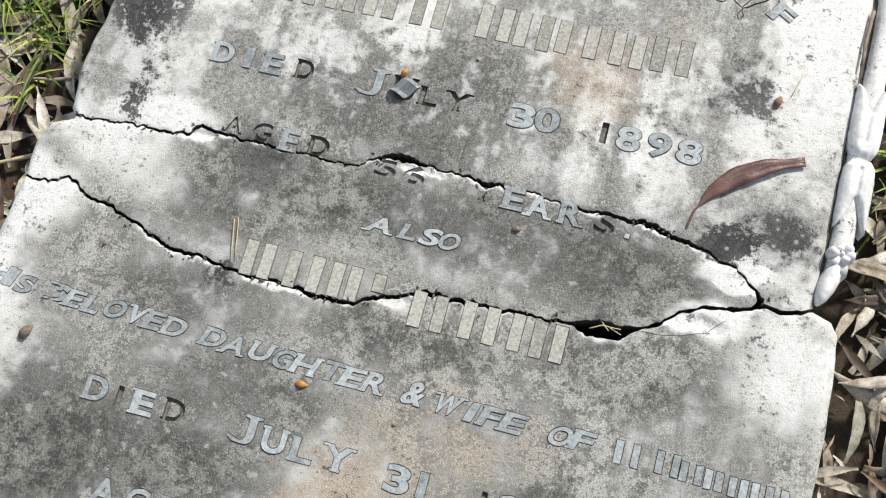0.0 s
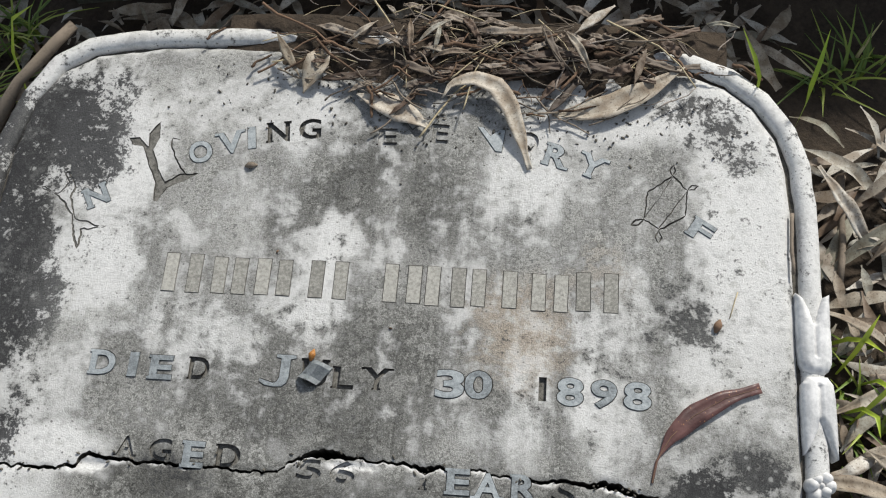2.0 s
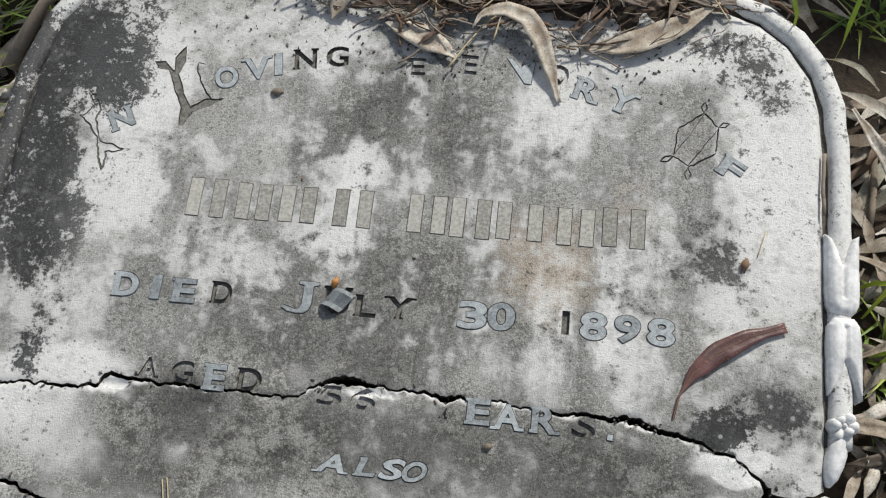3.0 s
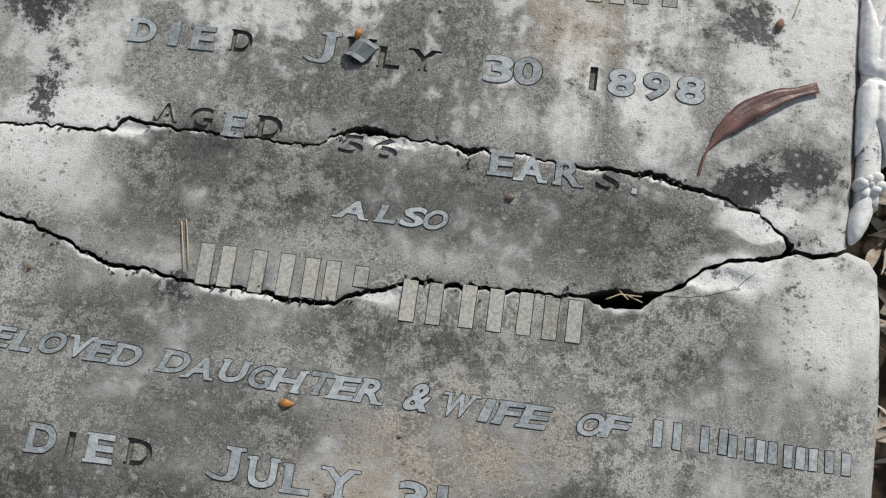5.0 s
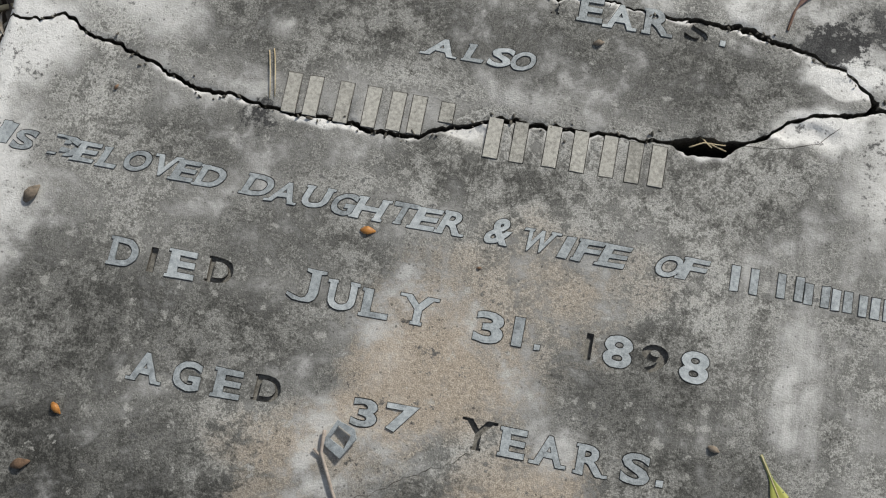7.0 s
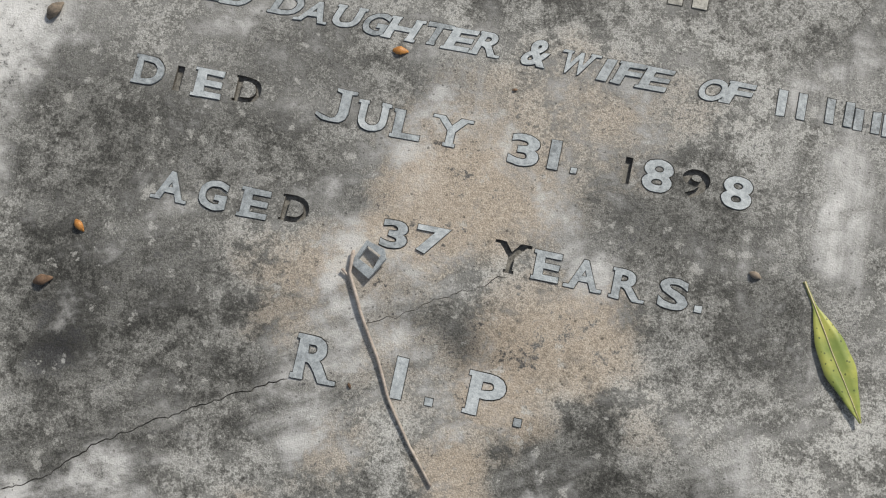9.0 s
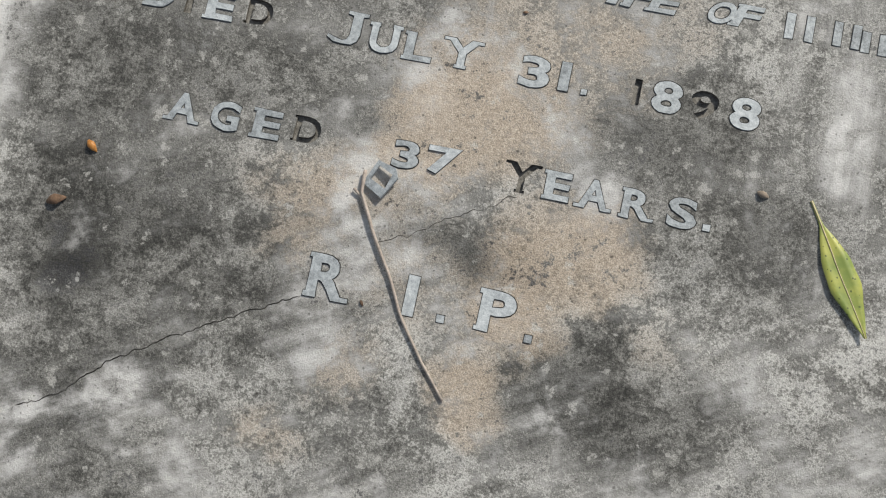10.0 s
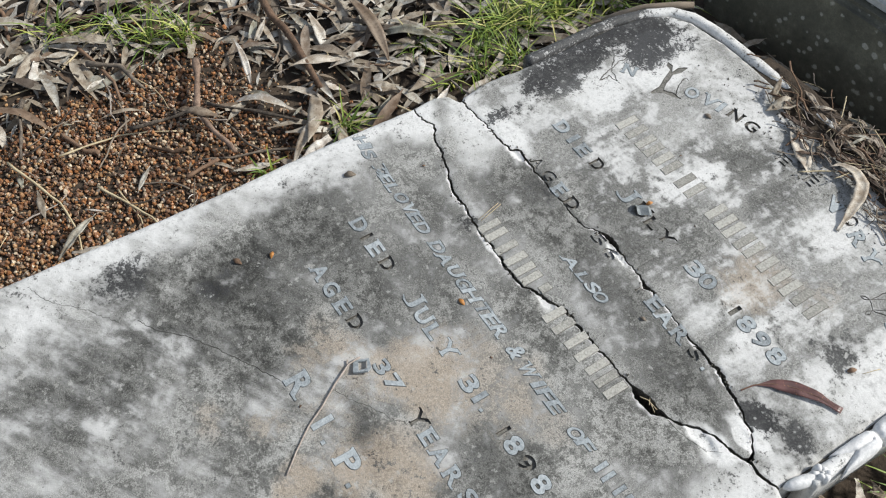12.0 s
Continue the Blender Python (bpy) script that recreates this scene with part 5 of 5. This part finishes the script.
gx, gy = 40, 16
verts = []
for j in range(gy + 1):
    for i in range(gx + 1):
        x, y = -0.21 + 0.52 * i / gx, 0.435 + 0.140 * j / gy
        verts.append((x, y, heap_height(x, y) * (0.8 + 0.6 * wobble((x, y), 40, 81)) - 0.0062 + 0.0032 * wobble((x, y), 75, 83) + 0.45 * heap_height(x, y) * max(0.0, min(1.0, (y - 0.50) / 0.02))))
faces = [(j * (gx + 1) + i, j * (gx + 1) + i + 1, (j + 1) * (gx + 1) + i + 1, (j + 1) * (gx + 1) + i) for j in range(gy) for i in range(gx)]
tagged(new("leaf_mould", mesh_from("leaf_mould", verts, faces, SOIL, smooth=True)), "dark brown leaf mould on the stone's head", "leaf mould", kind="stuff")

rng = random.Random(7)
TWIG_MESHES = []
for k in range(7):
    length = (0.035, 0.05, 0.065, 0.08, 0.10, 0.12, 0.045)[k]
    bend = [(length * (s - 0.5), 0.06 * length * math.sin(s * 5 + k), 0.02 * length * math.cos(s * 4)) for s in (0, 0.25, 0.5, 0.75, 1)]
    TWIG_MESHES.append(mesh_from("twig", *rod(bend, (0.0012, 0.0009, 0.0016, 0.0013, 0.0019, 0.0011, 0.0028)[k], 5, 0.35, 0.4, k * 2.3), (TWIG, PALE_TWIG, TWIG, TWIG, BARK, STRAW, BARK)[k], smooth=True))
TWIG_WORDS = ("short grey twig", "thin pale twig", "grey-brown twig", "long grey-brown twig", "long brown twig", "long dry straw", "short brown bark piece")
LEAF_MESHES = []
for k in range(9):
    length = (0.055, 0.07, 0.085, 0.10, 0.075, 0.09, 0.06, 0.045, 0.11)[k]
    bow = (0.10, 0.2, 0.28, 0.15, -0.2, 0.05, 0.3, 0.0, -0.25)[k]
    arch_z = (0.05, 0.10, 0.04, 0.12, 0.06, 0.02, 0.10, 0.04, 0.07)[k]
    line = [((s - 0.5) * length, bow * length * (0.25 - (s - 0.5) ** 2), arch_z * length * math.sin(math.pi * s)) for s in [j / 6 for j in range(7)]]
    LEAF_MESHES.append(mesh_from("gum_leaf", *leaf_shape(line, length * (0.22, 0.16, 0.17, 0.15, 0.21, 0.18, 0.23, 0.30, 0.12)[k], (0.10, 0.22, 0.08, 0.40, 0.12, 0.05, 0.2, 0.15, 0.12)[k], (0.1, 0.3, -0.2, 0.2, 0.35, 0.05, -0.25, 0.3, 0.2)[k], 0.5, 0.05, k * 1.9, tip=(0.1, 0.3, 0.0, 0.25, 0.5, 0.2, 0.6, 0.7, 0.1)[k]), DRY_LEAF, smooth=True))
LEAF_WORDS = ("small dry gum leaf", "narrow dry gum leaf", "curved dry gum leaf", "long folded dry gum leaf", "broad dry gum leaf", "flat dry gum leaf", "small curled dry gum leaf", "short broad dry gum leaf", "long slender dry gum leaf")


FLAKE_MESHES = []
for k in range(5):
    length = (0.03, 0.045, 0.06, 0.025, 0.05)[k]
    line = [((s - 0.5) * length, 0.04 * length * math.sin(s * 4 + k), 0.03 * length * math.sin(math.pi * s)) for s in [j / 6 for j in range(7)]]
    FLAKE_MESHES.append(mesh_from("bark_flake", *leaf_shape(line, length * (0.30, 0.20, 0.14, 0.42, 0.16)[k], 0.05, 0.35, 0.7, 0.0, k * 2.7, 0.0012, tip=0.8), BROWN_FLAKE, smooth=True))
FLAKE_WORDS = ("short flat bark flake", "brown bark flake", "long narrow bark flake", "broken leaf fragment", "curled brown bark strip")
KINDS = {"twig": (TWIG_MESHES, TWIG_WORDS, "twig", "twig"), "leaf": (LEAF_MESHES, LEAF_WORDS, "gum_leaf", "leaf"), "flake": (FLAKE_MESHES, FLAKE_WORDS, "bark_flake", "bark")}


def drop(kind, k, x, y, z, place, group, tilt=14, size=1.0, turn=None):
    meshes, words, name, category = KINDS[kind]
    ob = tagged(new(name, meshes[k]), f"{words[k]} {place}", category, group)
    ob.matrix_world = pose(x, y, z, rng.uniform(-tilt, tilt), rng.uniform(-tilt, tilt), rng.uniform(0, 360) if turn is None else rng.gauss(turn, 32)) @ Matrix.Scale(rng.uniform(0.7, 1.25) * size, 4)
    return ob


def on_heap(x, y):
    return -0.26 < x < 0.33 and 0.452 + 0.40 * max(0, abs(x - 0.07) - 0.10) < y < 0.59


for kind, count, tilt, sizes, low, high in (("flake", 105, 8, (0.5, 0.8, 1.0), 0.0010, 0.006), ("twig", 240, 6, (0.4, 0.6, 0.8), 0.0015, 0.008), ("leaf", 24, 9, (0.4, 0.55, 0.7), 0.004, 0.010)):
    picks = {"flake": (0, 1, 2, 2, 3, 4), "twig": (0, 1, 2, 3, 3, 4, 5, 6), "leaf": (1, 3, 5, 8, 0)}[kind]
    for _ in range(count):
        x, y = rng.gauss(0.06, 0.14), rng.gauss(0.520, 0.036)
        if on_heap(x, y) and not (kind == "leaf" and y < 0.51) and not (kind == "flake" and 0.01 < x < 0.13 and y < 0.50):
            drop(kind, rng.choice(picks), x, y, max(heap_height(x, y), 0.0) + rng.uniform(low, high), "on the heap", {"flake": "bark flakes", "twig": "twigs", "leaf": "leaves"}[kind] + " on the heap", tilt, rng.choice(sizes), 0 if kind != "leaf" else None)


def off_stone(x, y, room=0.012):
    """Whether a spot on the ground is clear of the stone and the plinth."""
    if y > 0.655 + 0.11 * (x + 0.46) - room and -0.50 < x < 0.85:
        return False
    if y > 0.56:
        return True
    left = -0.441 + min(0.0, (y - 0.005)) * 0.045 if y < 0.2 else -0.440
    return x < left - room or x > 0.396 + room


# leaf litter beside the stone: a joined under-layer, then single leaves on top
def leafiness(x, y):
    if x > 0:
        return 1.0
    ragged = 0.06 * wobble((x, y), 9, 91)
    return max(0.09, min(1.0, max((y + 0.25 + ragged) / 0.12, (-0.82 - x + ragged) / 0.10)))


verts, faces = [], []
for _ in range(12000):
    if rng.random() < 0.72:
        x, y = rng.uniform(-2.1, -0.44), rng.uniform(-1.0, 1.2)
    elif rng.random() < 0.88:
        x, y = rng.uniform(0.39, 0.95), rng.uniform(-0.9, 1.0)
    else:
        x, y = rng.uniform(-0.45, 0.40), rng.uniform(0.57, 0.72)
    bare = leafiness(x, y) < 0.5
    if x > 0.39 and y > 0.52:
        continue
    if not off_stone(x, y, 0.02) or rng.random() > max(0.16, leafiness(x, y) ** 1.5):
        continue
    me = LEAF_MESHES[rng.randrange(9)]
    m = pose(x, y, ground_height(x, y) + rng.uniform(0.004, 0.016) + (0.024 * rng.random() if x > -0.44 else 0.0), rng.uniform(-16, 16), rng.uniform(-16, 16), rng.uniform(0, 360)) @ Matrix.Scale((rng.choice((0.12, 0.2, 0.3)) if bare else rng.choice((0.22, 0.32, 0.5, 0.8, 1.0, 1.3))) * (1.0 if x < 0 else 0.85), 4)
    base = len(verts)
    keep = me.vertices[:115]
    spots = [m @ v.co for v in keep]
    if any(not off_stone(p.x, p.y, 0.0) for p in spots[::14]):
        continue
    cols = (0, 2, 4)
    pick = [r * 5 + c for r in range(0, 23, 2) for c in cols]
    verts += [tuple(spots[i]) for i in pick]
    for r in range(11):
        for c in range(2):
            a = base + r * 3 + c
            faces.append((a, a + 3, a + 4, a + 1))
tagged(new("leaf_litter", mesh_from("leaf_litter", verts, faces, LITTER, smooth=True)), "grey and tan dry gum leaf litter on soil", "leaf litter", kind="stuff")

made = 0
while made < 230:
    if rng.random() < 0.76:
        x, y = rng.uniform(-1.35, -0.46), rng.uniform(-0.75, 0.75)
    else:
        x, y = rng.uniform(0.41, 0.56), rng.uniform(-0.35, 0.60)
    if not off_stone(x, y, 0.035) or rng.random() > leafiness(x, y):
        continue
    if x > 0 and y > 0.47:
        continue
    drop("leaf", rng.randrange(9), x, y, ground_height(x, y) + rng.uniform(0.010, 0.026) + (0.012 if x > 0 else 0.0), "in the litter beside the headstone", "leaves beside the headstone", 22, rng.choice((0.8, 1.1, 1.4, 1.6)) if x < 0 else rng.choice((0.8, 1.0, 1.3)))
    made += 1
made = 0
while made < 120:
    if rng.random() < 0.76:
        x, y = rng.uniform(-1.3, -0.46), rng.uniform(-0.75, 0.70)
    else:
        x, y = rng.uniform(0.41, 0.55), rng.uniform(-0.35, 0.60)
    if not off_stone(x, y, 0.04) or rng.random() > 0.8 + leafiness(x, y):
        continue
    drop("twig", rng.randrange(7), x, y, ground_height(x, y) + rng.uniform(0.008, 0.022), "in the litter beside the headstone", "twigs beside the headstone", 8, rng.choice((1.0, 1.5, 2.2)) if x < 0 else 1.0)
    made += 1

# long thin twigs strewn over the gravel
for _ in range(22):
    x, y = rng.uniform(-0.98, -0.52), rng.uniform(-0.60, -0.16)
    if off_stone(x, y, 0.06):
        drop("twig", rng.choice((1, 3, 3, 5)), x, y, ground_height(x, y) + 0.012, "strewn over the gravel", "twigs on the gravel", 4, rng.choice((1.0, 1.5, 2.0)))
for _ in range(10):
    x, y = rng.uniform(-0.95, -0.52), rng.uniform(-0.60, -0.2)
    if off_stone(x, y, 0.06):
        drop("leaf", rng.choice((1, 3, 5, 8)), x, y, ground_height(x, y) + 0.012, "lying on the gravel", "leaves on the gravel", 8, rng.choice((0.5, 0.7, 0.9)))

# gravel
ICO = bmesh.new()
bmesh.ops.create_icosphere(ICO, subdivisions=1, radius=1.0)
ICO_V, ICO_F = [v.co.copy() for v in ICO.verts], [tuple(v.index for v in f.verts) for f in ICO.faces]
ICO.free()
verts, faces = [], []
count = 0
for _ in range(48000):
    x, y = rng.uniform(-1.15, -0.45), rng.uniform(-1.0, 0.06)
    if count >= 17000 or not off_stone(x, y, 0.004) or rng.random() < leafiness(x, y) * 0.93:
        continue
    r = rng.choice((0.0016, 0.0022, 0.0028, 0.0034, 0.0042, 0.0054)) * rng.uniform(0.85, 1.15)
    m = pose(x, y, ground_height(x, y) + rng.uniform(0.0, 0.006), rng.uniform(0, 360), rng.uniform(0, 360), rng.uniform(0, 360)) @ Matrix.Diagonal((r, r * rng.uniform(0.7, 1), r * rng.uniform(0.55, 0.8), 1))
    base = len(verts)
    verts += [tuple(m @ (v * rng.uniform(0.72, 1.2))) for v in ICO_V]
    faces += [tuple(base + i for i in f) for f in ICO_F]
    count += 1
tagged(new("gravel", mesh_from("gravel", verts, faces, PEBBLE)), "orange and brown rounded river gravel beside the headstone", "gravel", kind="stuff")


# grass
def grass(x, y, blades, height, spread, seed, label="tuft of green grass among dry leaves", z=None):
    r = random.Random(seed)
    verts, faces = [], []
    for _ in range(blades):
        a, h, out = r.uniform(0, math.tau), height * r.uniform(0.5, 1.1), spread * r.uniform(0.3, 1.2)
        x0, y0, w = r.gauss(0, spread * 0.18), r.gauss(0, spread * 0.18), r.uniform(0.0012, 0.0026)
        side = Vector((-math.sin(a), math.cos(a), 0))
        base = len(verts)
        for k in range(6):
            s = k / 5
            p = Vector((x0 + math.cos(a) * out * s * s, y0 + math.sin(a) * out * s * s, h * (s - 0.35 * s * s * s)))
            ww = w * (1 - s) ** 0.6 + 0.0002
            verts += [tuple(p - side * ww), tuple(p + Vector((0, 0, -ww * 0.5))), tuple(p + side * ww)]
        for k in range(5):
            for c in range(2):
                b = base + k * 3 + c
                faces.append((b, b + 1, b + 4, b + 3))
    ob = thing("grass_tuft", (verts, faces), GRASS, label, "grass", "grass tufts")
    ob.location = (x, y, ground_height(x, y) if z is None else z)
    return ob


TUFTS_LITTER = [
    (-0.94, -0.28, 70, 0.085, 0.06), (-0.91, -0.22, 60, 0.09, 0.06), (-1.02, -0.32, 60, 0.07, 0.06), (-0.61, 0.33, 110, 0.1, 0.09), (-0.65, 0.14, 50, 0.05, 0.05), (-1.06, -0.41, 50, 0.07, 0.06),
    (-1.1, -0.25, 50, 0.07, 0.06), (-0.7, 0.42, 80, 0.09, 0.08),
]
TUFTS_EDGE = [
    (-0.555, -0.075, 60, 0.05, 0.05), (-0.6, 0.27, 110, 0.09, 0.09), (-0.585, 0.4, 110, 0.1, 0.09), (-0.55, 0.21, 60, 0.06, 0.06), (-0.535, -0.235, 26, 0.04, 0.03), (-0.54, 0.14, 40, 0.05, 0.04),
    (-0.56, 0.5, 110, 0.1, 0.08), (-0.525, 0.27, 70, 0.07, 0.05), (-0.5, 0.6, 60, 0.08, 0.06),
]
TUFTS_RIGHT = [
    (0.445, 0.275, 16, 0.05, 0.045), (0.44, 0.225, 18, 0.055, 0.045), (0.445, 0.175, 18, 0.05, 0.045), (0.47, 0.2, 18, 0.055, 0.045), (0.43, 0.585, 30, 0.028, 0.05), (0.5, 0.615, 30, 0.035, 0.05),
    (0.47, 0.6, 30, 0.035, 0.05),
]
for k, (x, y, blades, h, s) in enumerate(TUFTS_LITTER + TUFTS_EDGE + TUFTS_RIGHT):
    grass(x, y, int(blades * 0.55), h * 1.1, s * 1.35, k + 40)


def blade(line, w, label):
    verts, faces = [], []
    for k, p in enumerate(line):
        s = k / (len(line) - 1)
        a, b = Vector(line[max(k - 1, 0)]), Vector(line[min(k + 1, len(line) - 1)])
        side = (b - a).cross(Vector((0, -0.2, 1))).normalized()
        ww = w * (0.5 + 1.6 * s * (1 - s) * 1.5) * (1 if k < len(line) - 1 else 0.1)
        verts += [tuple(Vector(p) - side * ww), tuple(Vector(p) + Vector((0, 0, -ww * 0.4))), tuple(Vector(p) + side * ww)]
    for k in range(len(line) - 1):
        for c in range(2):
            b = k * 3 + c
            faces.append((b, b + 1, b + 4, b + 3))
    return thing("tall_grass", (verts, faces), SUNLIT_GRASS, label, "grass", "single grass blades")


# single blades whose sunlit look is in their colour
for line in (((0.425, 0.275, -0.10), (0.430, 0.27, -0.06), (0.440, 0.262, -0.035), (0.452, 0.250, -0.03)),
             ((0.430, 0.245, -0.10), (0.434, 0.255, -0.05), (0.440, 0.268, -0.03), (0.450, 0.285, -0.025)),
             ((0.432, 0.205, -0.10), (0.436, 0.20, -0.05), (0.442, 0.188, -0.03), (0.445, 0.170, -0.035)),
             ((0.450, 0.235, -0.10), (0.452, 0.228, -0.05), (0.458, 0.215, -0.03), (0.468, 0.198, -0.03)),
             ((0.440, 0.195, -0.10), (0.446, 0.205, -0.05), (0.455, 0.215, -0.035), (0.470, 0.222, -0.04)),
             ((-0.455, 0.50, -0.09), (-0.445, 0.52, -0.01), (-0.425, 0.53, 0.04), (-0.395, 0.535, 0.06)),
             ((0.345, 0.520, -0.09), (0.342, 0.512, -0.02), (0.336, 0.508, 0.02), (0.326, 0.515, 0.045), (0.312, 0.538, 0.06)),
             ((0.400, 0.515, -0.09), (0.392, 0.505, -0.02), (0.386, 0.503, 0.02), (0.388, 0.515, 0.045), (0.394, 0.540, 0.06))):
    blade(line, 0.0024, "green grass blade beside the headstone, sunlight painted into its colour")


# crumbs of soil and bark round the heap and in the cracks
verts, faces = [], []
for k in range(520):
    if k < 380:
        x, y = rng.gauss(0.05, 0.16), 0.475 - abs(rng.gauss(0, 0.035)) + rng.uniform(-0.004, 0.05)
        if not (-0.30 < x < 0.33 and y < 0.525):
            continue
    else:
        p = rng.choice(top_line if k % 2 else low_line)
        x, y = p.x + rng.gauss(0, 0.003), p.y + rng.gauss(0, 0.004)
    r = rng.uniform(0.0005, 0.0016)
    m = pose(x, y, r * 0.4, rng.uniform(0, 360), rng.uniform(0, 360), rng.uniform(0, 360)) @ Matrix.Diagonal((r * rng.uniform(1, 2.5), r, r * 0.7, 1))
    base = len(verts)
    verts += [tuple(m @ v) for v in ICO_V]
    faces += [tuple(base + i for i in f) for f in ICO_F]
tagged(new("crumbs", mesh_from("crumbs", verts, faces, DIRT_AND_SHADE)), "dark brown crumbs of soil and bark on the marble", "crumbs", kind="stuff")
